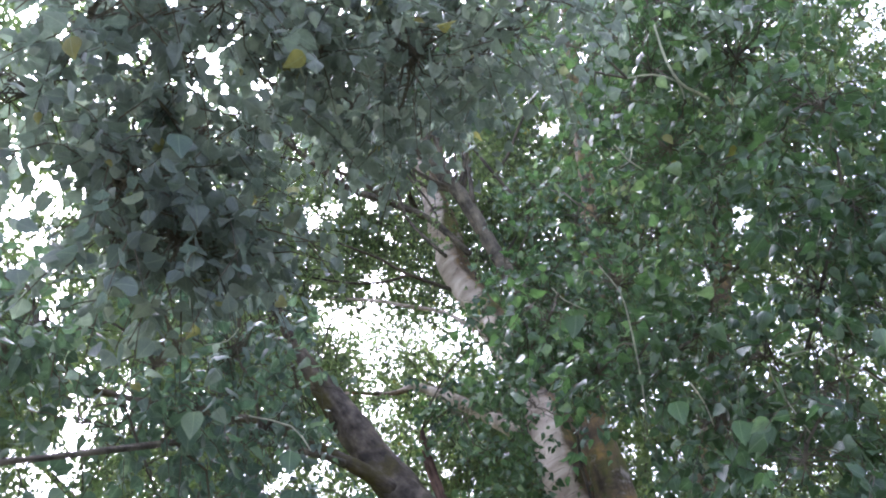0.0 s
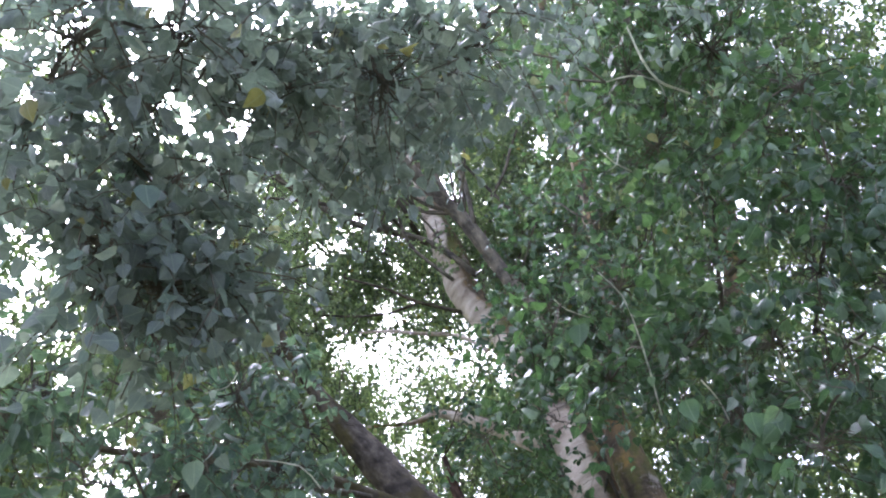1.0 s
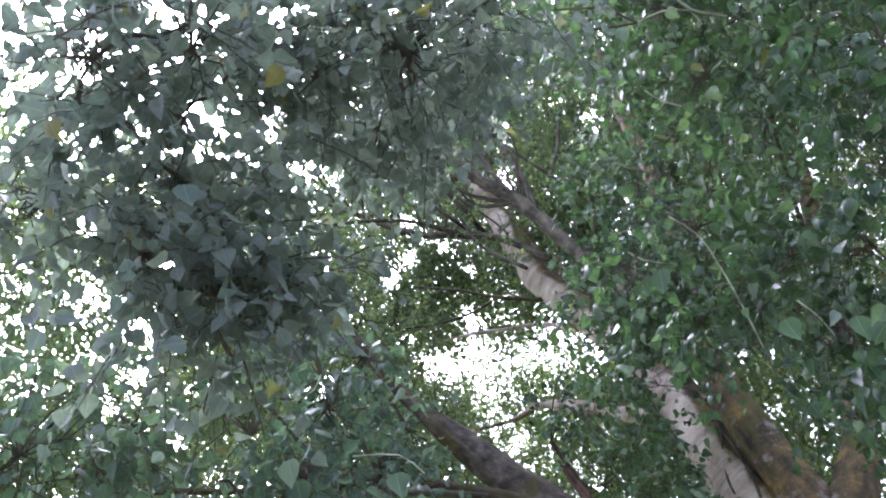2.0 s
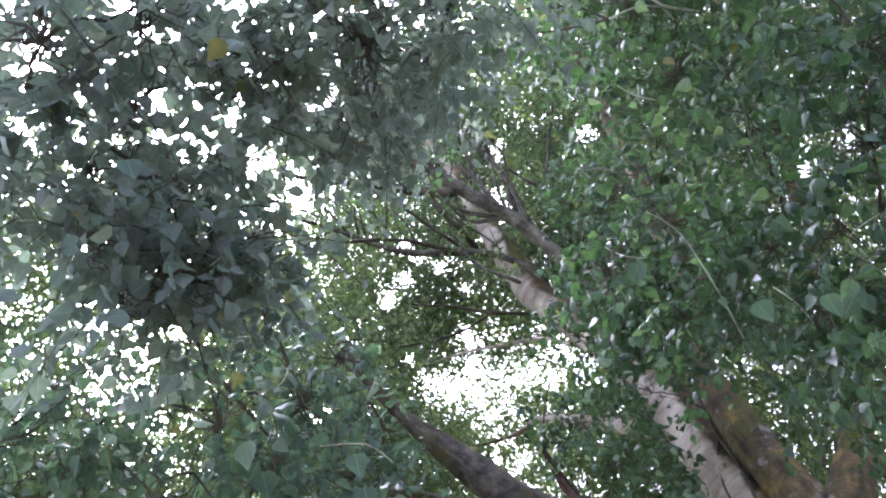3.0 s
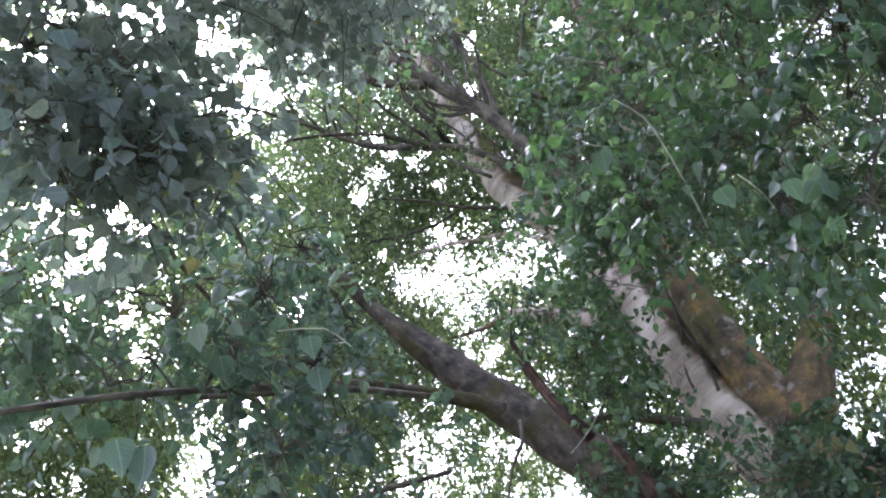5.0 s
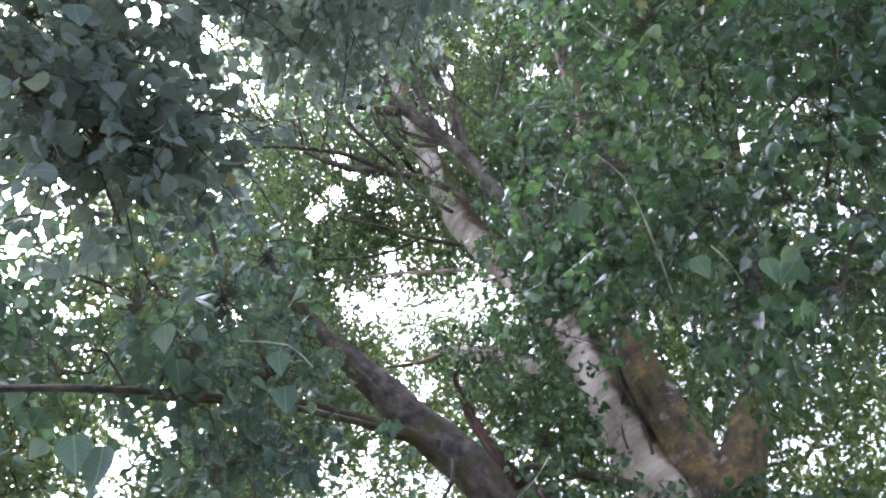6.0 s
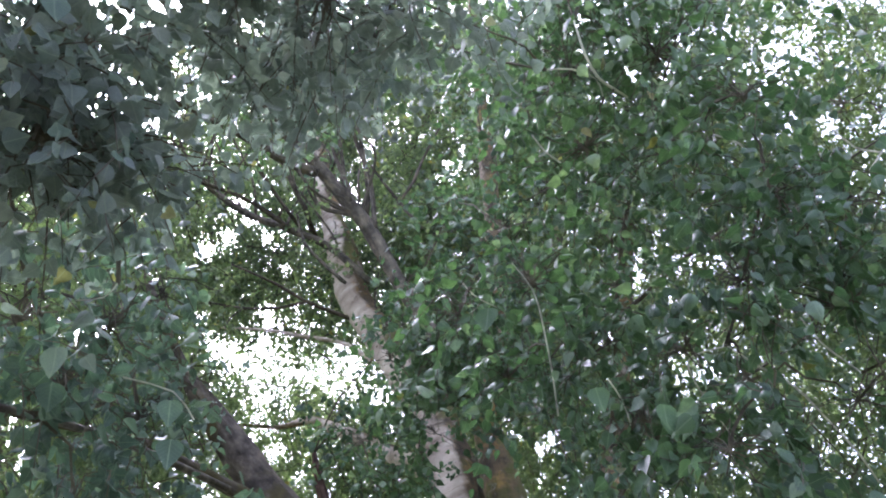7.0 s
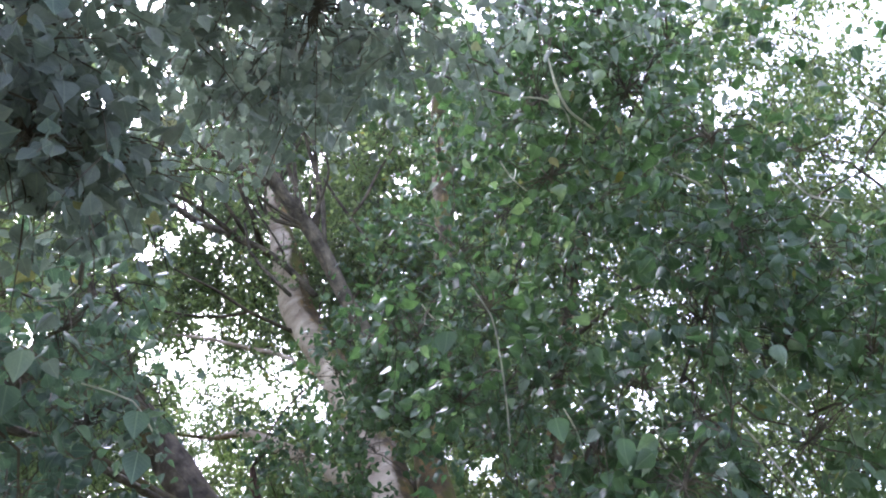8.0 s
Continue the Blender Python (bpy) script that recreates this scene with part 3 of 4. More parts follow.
def limb(name, points, material, sides=14, uneven=0.07, label="", step=0.12, parent=None):
    NODES.append(smooth_line(points, 0.2)[:, :3])
    mesh = tube(name, points, sides, uneven, step)
    mesh.transform(tree_home)
    ob = part(name, mesh, material, parent or tree, label)
    if parent is None:
        GROWN_LIMBS.append((ob, NODES[-1]))
    return ob


limb("trunk", [(1.62, 5.35, -0.15, 0.46), (1.6, 5.37, 0.3, 0.37), (1.52, 5.42, 1.2, 0.33), (1.42, 5.46, 2.2, 0.32), (1.3, 5.48, 2.9, 0.31), (1.22, 5.5, 3.4, 0.26), (1.2, 5.5, 3.7, 0.12)],
     OCHRE_BARK, 24, 0.12, "mossy ochre trunk")
white_stem = limb("stem", [(1.18, 5.52, 3.20, 0.227), (1.03, 5.58, 3.61, 0.203), (0.91, 5.75, 4.10, 0.179), (0.85, 5.95, 4.57, 0.177), (0.78, 6.15, 5.05, 0.180), (0.69, 6.35, 5.55, 0.174), (0.46, 6.60, 6.20, 0.149), (0.17, 6.80, 6.91, 0.144), (0.05, 6.90, 7.46, 0.152), (-0.06, 6.95, 7.98, 0.111), (-0.15, 7.00, 8.45, 0.092), (-0.22, 7.05, 8.99, 0.083), (-0.38, 7.10, 9.90, 0.067), (-0.60, 7.05, 11.20, 0.050), (-0.85, 6.90, 12.70, 0.030)], WHITE_BARK, 24, 0.12, "white stem with dark bands", 0.08)
limb("stem", [(1.22, 5.48, 3.44, 0.187), (1.17, 5.45, 3.73, 0.144), (1.11, 5.48, 4.03, 0.130), (1.05, 5.52, 4.37, 0.119), (1.01, 5.58, 4.73, 0.105), (0.99, 5.62, 5.10, 0.091), (1.14, 5.66, 5.69, 0.074), (1.18, 5.70, 6.37, 0.070), (1.22, 5.72, 6.97, 0.068), (1.23, 5.75, 7.64, 0.065), (1.23, 5.70, 8.43, 0.056), (1.20, 5.50, 9.38, 0.044), (1.16, 5.20, 10.54, 0.026)], OCHRE_BARK, 22, 0.12, "ochre mossy stem", 0.08)
limb("stem", [(1.26, 5.42, 3.46, 0.177), (1.36, 5.40, 3.67, 0.143), (1.49, 5.42, 3.90, 0.117), (1.64, 5.50, 4.17, 0.086), (1.88, 5.80, 4.82, 0.078), (2.22, 6.20, 5.87, 0.078), (2.57, 6.60, 7.03, 0.074), (2.92, 6.90, 8.35, 0.063), (3.34, 7.10, 9.99, 0.038)], OCHRE_BARK, 20, 0.10, "ochre stem leaning outward", 0.08)
mossy_limb = limb("limb", [(1.38, 5.50, 2.10, 0.164), (0.92, 5.45, 2.72, 0.180), (0.49, 5.50, 3.21, 0.176), (0.24, 5.60, 3.60, 0.158), (0.07, 5.68, 3.87, 0.151), (-0.12, 5.75, 4.14, 0.143), (-0.33, 5.80, 4.42, 0.133), (-0.53, 5.82, 4.69, 0.118), (-0.71, 5.80, 4.95, 0.099), (-0.88, 5.75, 5.17, 0.071), (-1.04, 5.70, 5.40, 0.052), (-1.20, 5.60, 5.67, 0.037), (-1.35, 5.50, 6.04, 0.024)], MOSSY_BARK, 22, 0.22, "dark mossy limb", 0.08)
limb("torn_branch", [(0.14, 5.30, 3.77, 0.042), (0.10, 5.25, 3.84, 0.038), (0.01, 5.20, 3.99, 0.032), (-0.06, 5.18, 4.18, 0.030), (-0.09, 5.15, 4.29, 0.025), (-0.12, 5.10, 4.41, 0.015)], TORN_WOOD, 10, 0.25, "torn reddish branch with bare wood", 0.05, mossy_limb)
limb("torn_branch", [(0.37, 5.20, 3.27, 0.059), (0.31, 5.15, 3.44, 0.048), (0.26, 5.10, 3.56, 0.033), (0.23, 5.10, 3.65, 0.012)], TORN_WOOD, 10, 0.3, "torn reddish branch with bare wood", 0.05, mossy_limb)
limb("limb", [(-0.27, 5.72, 4.29, 0.059), (-0.56, 5.60, 4.42, 0.049), (-0.86, 5.40, 4.49, 0.036), (-1.10, 5.10, 4.47, 0.026), (-1.43, 4.70, 4.32, 0.020), (-1.75, 4.30, 4.20, 0.018), (-2.06, 3.90, 4.10, 0.016), (-2.24, 3.60, 3.97, 0.013), (-2.46, 3.40, 3.91, 0.008)], MOSSY_BARK, 12, 0.15, "long dark limb", 0.08)
bare_limb = limb("limb", [(0.81, 5.75, 5.54, 0.0567), (0.62, 5.90, 6.06, 0.0585), (0.44, 6.00, 6.54, 0.0612), (0.22, 6.05, 7.11, 0.0639), (-0.07, 6.05, 7.58, 0.0603), (-0.34, 6.00, 7.96, 0.0567), (-0.60, 5.95, 8.29, 0.0531), (-0.88, 5.85, 8.54, 0.0468), (-1.18, 5.75, 8.84, 0.0387), (-1.55, 5.60, 9.20, 0.0306), (-2.01, 5.40, 9.68, 0.0207)], DARK_BARK, 16, 0.12, "bare grey-brown limb", 0.08)
dark_limb = limb("limb", [(0.27, 6.55, 6.93, 0.0302), (-0.06, 6.75, 7.48, 0.0338), (-0.44, 6.95, 7.88, 0.0382), (-0.90, 7.15, 8.26, 0.0360), (-1.27, 7.20, 8.61, 0.0310), (-1.75, 7.00, 8.93, 0.0223), (-2.30, 6.70, 9.16, 0.0130)], DARK_BARK, 12, 0.12, "dark crooked limb", 0.08)
limb("limb", [(0.88, 6.50, 4.97, 0.088), (0.67, 6.80, 5.30, 0.084), (0.44, 7.10, 5.60, 0.072), (0.18, 7.30, 5.86, 0.061), (-0.07, 7.45, 6.06, 0.046), (-0.22, 7.50, 6.13, 0.039), (-0.45, 7.50, 6.06, 0.021), (-0.85, 7.40, 6.01, 0.012)], WHITE_BARK, 14, 0.14, "short white limb", 0.06)
limb("limb", [(0.28, 6.60, 6.15, 0.0210), (0.07, 7.00, 6.60, 0.0203), (-0.31, 7.40, 6.97, 0.0195), (-0.66, 7.60, 7.18, 0.0165), (-1.09, 7.70, 7.27, 0.0112)], WHITE_BARK, 10, 0.12, "thin pale limb", 0.06)
limb("branch", [(-0.23, 5.98, 7.67, 0.049), (-0.51, 6.00, 7.82, 0.045), (-0.79, 5.95, 7.99, 0.040), (-1.07, 5.90, 8.13, 0.032), (-1.39, 5.80, 8.23, 0.025), (-1.74, 5.70, 8.39, 0.017)], DARK_BARK, 8, 0.15)
limb("branch", [(-0.44, 6.95, 7.88, 0.0276), (-0.88, 6.80, 8.11, 0.0210), (-1.28, 6.60, 8.11, 0.0174), (-1.66, 6.40, 8.02, 0.0120)], DARK_BARK, 8, 0.15)
limb("branch", [(0.86, 5.60, 3.75, 0.0344), (0.61, 5.45, 3.79, 0.0312), (0.37, 5.30, 3.84, 0.0256), (0.18, 5.20, 3.83, 0.0176)], DARK_BARK, 8, 0.15)
limb("branch", [(-0.23, 5.60, 4.15, 0.0126), (-0.25, 5.50, 3.96, 0.0114), (-0.34, 5.40, 3.78, 0.0096), (-0.40, 5.30, 3.55, 0.0078)], DARK_BARK, 8, 0.15)
limb("branch", [(-0.73, 5.60, 3.97, 0.0147), (-0.91, 5.40, 3.88, 0.0161), (-1.07, 5.20, 3.80, 0.0182), (-1.22, 5.00, 3.70, 0.0154)], DARK_BARK, 8, 0.15)
limb("branch", [(-0.05, 6.30, 4.53, 0.020), (-0.51, 6.06, 4.61, 0.024), (-0.79, 4.14, 3.82, 0.017), (-0.81, 2.93, 3.22, 0.012), (-0.78, 2.10, 2.77, 0.009), (-0.78, 1.67, 2.53, 0.007), (-0.83, 1.39, 2.37, 0.005)], DARK_BARK, 10, 0.15)
limb("branch", [(0.21, 6.20, 7.39, 0.0255), (0.23, 6.20, 7.69, 0.0225), (0.17, 6.10, 8.13, 0.0195), (0.11, 6.00, 8.45, 0.0135)], DARK_BARK, 7)
limb("branch", [(0.45, 6.10, 7.41, 0.0165), (0.61, 6.10, 7.70, 0.0150), (0.73, 6.10, 8.07, 0.0135), (0.89, 6.00, 8.41, 0.0097)], DARK_BARK, 7)
limb("branch", [(-0.27, 6.90, 7.84, 0.0248), (-0.34, 6.70, 7.95, 0.0225), (-0.50, 6.60, 8.23, 0.0188), (-0.52, 6.50, 8.48, 0.0142)], DARK_BARK, 7)
limb("branch", [(0.03, 6.05, 7.47, 0.0203), (-0.01, 6.00, 7.87, 0.0173), (-0.06, 5.90, 8.21, 0.0135), (-0.03, 5.80, 8.49, 0.0097)], DARK_BARK, 7)
limb("branch", [(0.28, 6.00, 7.05, 0.0225), (0.24, 6.10, 7.73, 0.0225), (0.11, 6.10, 8.25, 0.0195), (0.01, 6.00, 8.56, 0.0135)], DARK_BARK, 7)
limb("branch", [(0.66, 5.95, 7.03, 0.0158), (0.53, 6.00, 7.30, 0.0142), (0.38, 6.00, 7.56, 0.0128), (0.23, 6.00, 7.84, 0.0097)], DARK_BARK, 7)
limb("branch", [(0.07, 5.95, 7.32, 0.0158), (-0.01, 6.00, 7.68, 0.0150), (-0.09, 6.00, 7.96, 0.0135), (-0.15, 6.00, 8.30, 0.0097)], DARK_BARK, 7)
limb("branch", [(-0.22, 6.90, 7.76, 0.0203), (-0.34, 6.70, 7.93, 0.0180), (-0.46, 6.60, 8.20, 0.0158), (-0.51, 6.50, 8.49, 0.0120)], DARK_BARK, 7)
limb("branch", [(-0.39, 6.90, 7.90, 0.0203), (-0.58, 6.80, 8.13, 0.0180), (-0.76, 6.70, 8.37, 0.0165), (-0.86, 6.60, 8.57, 0.0120)], DARK_BARK, 7)
limb("branch", [(0.05, 6.40, 6.79, 0.0180), (-0.12, 6.60, 7.15, 0.0165), (-0.32, 6.80, 7.59, 0.0158), (-0.41, 6.80, 7.95, 0.0120)], DARK_BARK, 7)
limb("branch", [(0.12, 6.75, 6.68, 0.0193), (-0.28, 6.60, 6.74, 0.0149), (-0.52, 6.50, 6.83, 0.0121), (-0.89, 6.30, 6.86, 0.0077)], DARK_BARK, 7)
limb("branch", [(-0.28, 6.60, 6.73, 0.0132), (-0.51, 6.70, 6.73, 0.0132), (-0.80, 6.70, 6.72, 0.0102), (-1.14, 6.70, 6.78, 0.0072)], DARK_BARK, 7)
# Thin upright branches that fan out from the limbs below the crown.
FAN_SOURCES = [smooth_line([tuple(v) for v in NODES[k]], 0.2) for k in (1, 8, 9, 8)]
for n in range(44):
    source = FAN_SOURCES[n % 4]
    low, high = len(source) // 3, int(len(source) * 0.8)
    start = source[low + (n * 7) % (high - low)]
    way = unit(np.array((rng.uniform(-0.95, 0.6), rng.uniform(-0.45, 0.1), 1.0)))
    long, bend = rng.uniform(0.6, 1.9), rng.normal(size=3) * 0.12
    limb("branch", [(*start, 0.015), (*(start + way * long * 0.35 + bend), 0.011), (*(start + way * long * 0.7 + bend * 0.4), 0.008), (*(start + way * long), 0.004)],
         DARK_BARK, 6, 0.12)
for vine in ([(0.94, 5.76, 4.93, 0.008), (0.92, 5.69, 4.68, 0.009), (0.91, 5.61, 4.43, 0.009), (0.93, 5.55, 4.24, 0.010), (0.94, 5.49, 4.04, 0.010), (0.93, 5.46, 3.89, 0.010)], [(0.92, 5.70, 4.48, 0.009), (0.86, 5.66, 4.31, 0.009), (0.82, 5.61, 4.11, 0.010), (0.83, 5.56, 3.96, 0.010), (0.91, 5.50, 3.83, 0.010)], [(0.59, 6.12, 5.19, 0.010), (0.61, 6.00, 4.90, 0.010), (0.64, 5.90, 4.66, 0.009), (0.68, 5.80, 4.46, 0.009)]):
    limb("vine", vine, DARK_BARK, 6, 0.2, "dark vine stem on the bark", 0.05, white_stem)
# Branches that carry the low boughs.
limb("branch", [(1.88, 5.73, 4.96, 0.023), (1.75, 4.8, 5.4, 0.015), (1.55, 3.8, 5.3, 0.011), (1.35, 2.9, 4.9, 0.006), (1.2, 2.2, 4.6, 0.004)], DARK_BARK, 8)
limb("branch", [(1.61, 5.55, 4.17, 0.020), (1.8, 4.7, 4.35, 0.013), (1.8, 3.7, 4.0, 0.008), (1.65, 2.8, 3.6, 0.004)], DARK_BARK, 8)
limb("branch", [(2.18, 5.83, 6.09, 0.020), (2.45, 4.8, 5.9, 0.013), (2.5, 3.7, 5.3, 0.008), (2.4, 2.7, 4.7, 0.004)], DARK_BARK, 8)
limb("branch", [(-0.76, 3.4, 7.25, 0.011), (-0.7, 2.6, 6.5, 0.009), (-0.45, 2.0, 5.4, 0.006), (-0.2, 1.7, 4.2, 0.004)], DARK_BARK, 7)
limb("branch", [(-1.05, 3.63, 3.74, 0.012), (-1.15, 2.9, 3.9, 0.009), (-1.0, 2.1, 3.8, 0.006), (-0.8, 1.6, 3.5, 0.004)], DARK_BARK, 7)

# Pale hanging twigs.
TWIGS = 17
limb("twig", [(0.88, 2.45, 4.91, 0.0037), (0.91, 2.49, 4.73, 0.0053), (0.96, 2.53, 4.63, 0.0053), (1.03, 2.57, 4.62, 0.0053), (1.10, 2.61, 4.62, 0.0037)], PALE_TWIG, 6, 0.1, step=0.05)
limb("twig", [(0.74, 2.50, 4.62, 0.0030), (0.86, 2.54, 4.69, 0.0037), (0.97, 2.58, 4.69, 0.0037), (1.00, 2.62, 4.63, 0.0030)], PALE_TWIG, 6, 0.1, step=0.05)
limb("twig", [(0.67, 2.60, 4.34, 0.0030), (0.72, 2.64, 4.30, 0.0037), (0.79, 2.68, 4.28, 0.0030)], PALE_TWIG, 6, 0.1, step=0.05)
limb("twig", [(0.68, 2.60, 4.22, 0.0023), (0.73, 2.64, 4.29, 0.0030), (0.76, 2.68, 4.40, 0.0023)], PALE_TWIG, 6, 0.1, step=0.05)
limb("twig", [(1.66, 3.00, 4.89, 0.0037), (1.80, 3.04, 4.88, 0.0053), (1.85, 3.08, 4.85, 0.0037)], PALE_TWIG, 6, 0.1, step=0.05)
limb("twig", [(2.28, 3.00, 4.98, 0.0037), (2.38, 3.04, 4.90, 0.0053), (2.60, 3.08, 4.92, 0.0037)], PALE_TWIG, 6, 0.1, step=0.05)
limb("twig", [(2.56, 3.00, 4.95, 0.0030), (2.49, 3.04, 4.86, 0.0037), (2.42, 3.08, 4.78, 0.0030)], PALE_TWIG, 6, 0.1, step=0.05)
limb("twig", [(0.63, 3.00, 4.04, 0.0030), (0.71, 3.04, 3.94, 0.0037), (0.74, 3.08, 3.81, 0.0037), (0.76, 3.12, 3.63, 0.0037), (0.77, 3.16, 3.45, 0.0030)], PALE_TWIG, 6, 0.1, step=0.05)
limb("twig", [(0.43, 3.00, 3.93, 0.0023), (0.48, 3.04, 3.90, 0.0030), (0.57, 3.08, 3.88, 0.0023)], PALE_TWIG, 6, 0.1, step=0.05)
limb("twig", [(1.40, 3.00, 3.68, 0.0037), (1.53, 3.04, 3.61, 0.0045), (1.67, 3.08, 3.55, 0.0045), (1.78, 3.12, 3.43, 0.0045), (1.88, 3.16, 3.31, 0.0045), (1.94, 3.20, 3.22, 0.0037)], PALE_TWIG, 6, 0.1, step=0.05)
limb("twig", [(1.24, 2.70, 3.44, 0.0023), (1.14, 2.74, 3.43, 0.0030), (1.13, 2.78, 3.40, 0.0030), (1.18, 2.82, 3.31, 0.0030), (1.26, 2.86, 3.18, 0.0023)], PALE_TWIG, 6, 0.1, step=0.05)
limb("twig", [(0.85, 2.80, 3.37, 0.0023), (0.90, 2.84, 3.31, 0.0030), (0.93, 2.88, 3.23, 0.0023)], PALE_TWIG, 6, 0.1, step=0.05)
limb("twig", [(1.67, 2.90, 3.76, 0.0030), (1.75, 2.94, 3.65, 0.0037), (1.89, 2.98, 3.55, 0.0030)], PALE_TWIG, 6, 0.1, step=0.05)
limb("twig", [(2.93, 3.00, 5.85, 0.0045), (3.07, 3.04, 5.78, 0.0060), (3.25, 3.08, 5.74, 0.0045)], PALE_TWIG, 6, 0.1, step=0.05)
limb("twig", [(-0.59, 2.16, 3.17, 0.0015), (-0.62, 2.17, 3.13, 0.0015), (-0.68, 2.16, 3.11, 0.0015)], PALE_TWIG, 6, 0.1, step=0.05)
limb("twig", [(-0.53, 2.16, 2.89, 0.0010), (-0.42, 2.20, 2.88, 0.0015), (-0.37, 2.24, 2.83, 0.0010)], PALE_TWIG, 6, 0.1, step=0.05)
limb("twig", [(0.06, 3.06, 2.74, 0.0014), (0.14, 3.04, 2.79, 0.0018), (0.20, 3.01, 2.85, 0.0014)], PALE_TWIG, 6, 0.1, step=0.05)

ALL_NODES = np.vstack(NODES)
free_before(np.vstack([smooth_line([tuple(p) for p in line], 0.06) for line in NODES[-TWIGS:]]), 0.85)

# Boughs that hang low over the path: x, y, z, reach, number of leafy twigs.
LEFT_BOUGHS = [
    (-0.69, 1.38, 2.99, 0.13, 12),
    (-0.59, 1.48, 3.19, 0.13, 11),
    (-0.59, 1.50, 2.95, 0.16, 22),
    (-0.52, 1.71, 3.17, 0.12, 13),
    (-0.73, 1.52, 2.98, 0.10, 7),
    (-0.58, 1.79, 3.07, 0.10, 8),
    (-0.67, 1.09, 3.28, 0.14, 9),
    (-0.49, 1.16, 3.32, 0.14, 9),
    (-0.77, 1.20, 3.30, 0.10, 5),
]
LOW_BOUGHS = [
    (-0.80, 2.16, 3.04, 0.17, 13),
    (-1.15, 2.14, 3.16, 0.17, 9),
    (-0.69, 2.53, 3.31, 0.20, 13),
    (-0.91, 2.02, 2.79, 0.11, 7),
    (-0.70, 2.28, 2.94, 0.12, 10),
    (-0.60, 2.70, 3.12, 0.20, 14),
    (-0.66, 2.44, 2.71, 0.14, 11),
    (-0.59, 3.01, 3.00, 0.23, 13),
    (-1.32, 2.36, 3.12, 0.14, 3),
    (-1.29, 1.88, 2.99, 0.23, 14),
    (-1.23, 2.05, 3.24, 0.17, 10),
    (-1.25, 2.18, 3.08, 0.17, 8),
    (-0.53, 2.90, 3.39, 0.14, 7),
    (-0.62, 2.79, 3.66, 0.14, 7),
]
TOP_BOUGHS = [
    (-0.35, 1.63, 3.72, 0.19, 18),
    (-0.10, 1.65, 3.73, 0.21, 20),
    (0.13, 1.74, 3.92, 0.17, 12),
    (-0.29, 1.96, 3.85, 0.16, 12),
    (-0.65, 1.40, 3.44, 0.13, 11),
    (-0.45, 1.43, 3.60, 0.13, 11),
    (-0.43, 1.36, 3.90, 0.29, 18),
    (0.06, 1.42, 4.01, 0.30, 18),
    (-0.78, 1.21, 3.65, 0.22, 14),
    (0.56, 1.65, 4.29, 0.32, 14),
    (-0.97, 1.40, 3.29, 0.11, 8),
    (-0.78, 1.46, 3.34, 0.10, 8),
    (-0.56, 1.88, 3.73, 0.13, 6),
    (-0.18, 1.93, 3.94, 0.17, 8),
    (0.04, 1.99, 4.03, 0.14, 4),
]
RIGHT_BOUGHS = [
    (0.88, 2.61, 4.77, 0.28, 15),
    (1.15, 2.38, 4.60, 0.26, 15),
    (1.31, 2.20, 4.13, 0.24, 15),
    (0.96, 2.83, 4.55, 0.23, 12),
    (1.21, 2.49, 4.20, 0.25, 16),
    (1.33, 2.28, 3.74, 0.20, 14),
    (0.72, 3.10, 4.02, 0.25, 14),
    (0.39, 2.90, 3.70, 0.15, 5),
    (0.87, 3.07, 3.67, 0.23, 14),
    (0.64, 3.33, 3.73, 0.17, 5),
    (1.08, 2.67, 3.40, 0.20, 13),
    (1.25, 2.49, 3.55, 0.22, 14),
    (1.16, 2.36, 3.04, 0.21, 12),
    (0.95, 2.83, 3.23, 0.16, 8),
    (1.04, 2.48, 2.92, 0.16, 8),
]
FAR_RIGHT_BOUGHS = [
    (1.71, 2.46, 3.90, 0.24, 15),
    (1.57, 2.92, 4.02, 0.26, 14),
    (1.60, 2.58, 3.53, 0.26, 18),
    (1.28, 2.69, 3.30, 0.17, 9),
    (1.56, 2.59, 3.17, 0.21, 13),
    (1.82, 2.46, 3.45, 0.24, 15),
    (1.07, 3.29, 3.89, 0.23, 12),
    (0.84, 3.60, 3.75, 0.21, 8),
    (1.08, 3.05, 3.30, 0.18, 8),
    (0.84, 2.66, 5.36, 0.24, 9),
    (2.38, 2.96, 4.47, 0.27, 14),
    (2.16, 2.73, 4.83, 0.22, 8),
]
OUTER_BOUGHS = [
    (2.45, 2.53, 4.13, 0.40, 18),
    (2.12, 2.59, 3.34, 0.36, 18),
    (1.41, 2.37, 4.97, 0.28, 12),
    (1.11, 2.36, 5.10, 0.25, 10),
    (1.38, 2.04, 5.16, 0.38, 14),
    (1.86, 1.82, 5.03, 0.35, 10),
    (2.42, 2.37, 4.74, 0.21, 8),
    (0.81, 2.87, 5.35, 0.22, 11),
    (0.97, 2.59, 5.25, 0.24, 11),
    (0.56, 2.38, 5.23, 0.30, 12),
    (0.12, 2.31, 4.63, 0.17, 11),
    (1.02, 3.01, 5.45, 0.20, 8),
    (1.19, 2.78, 5.30, 0.19, 8),
]
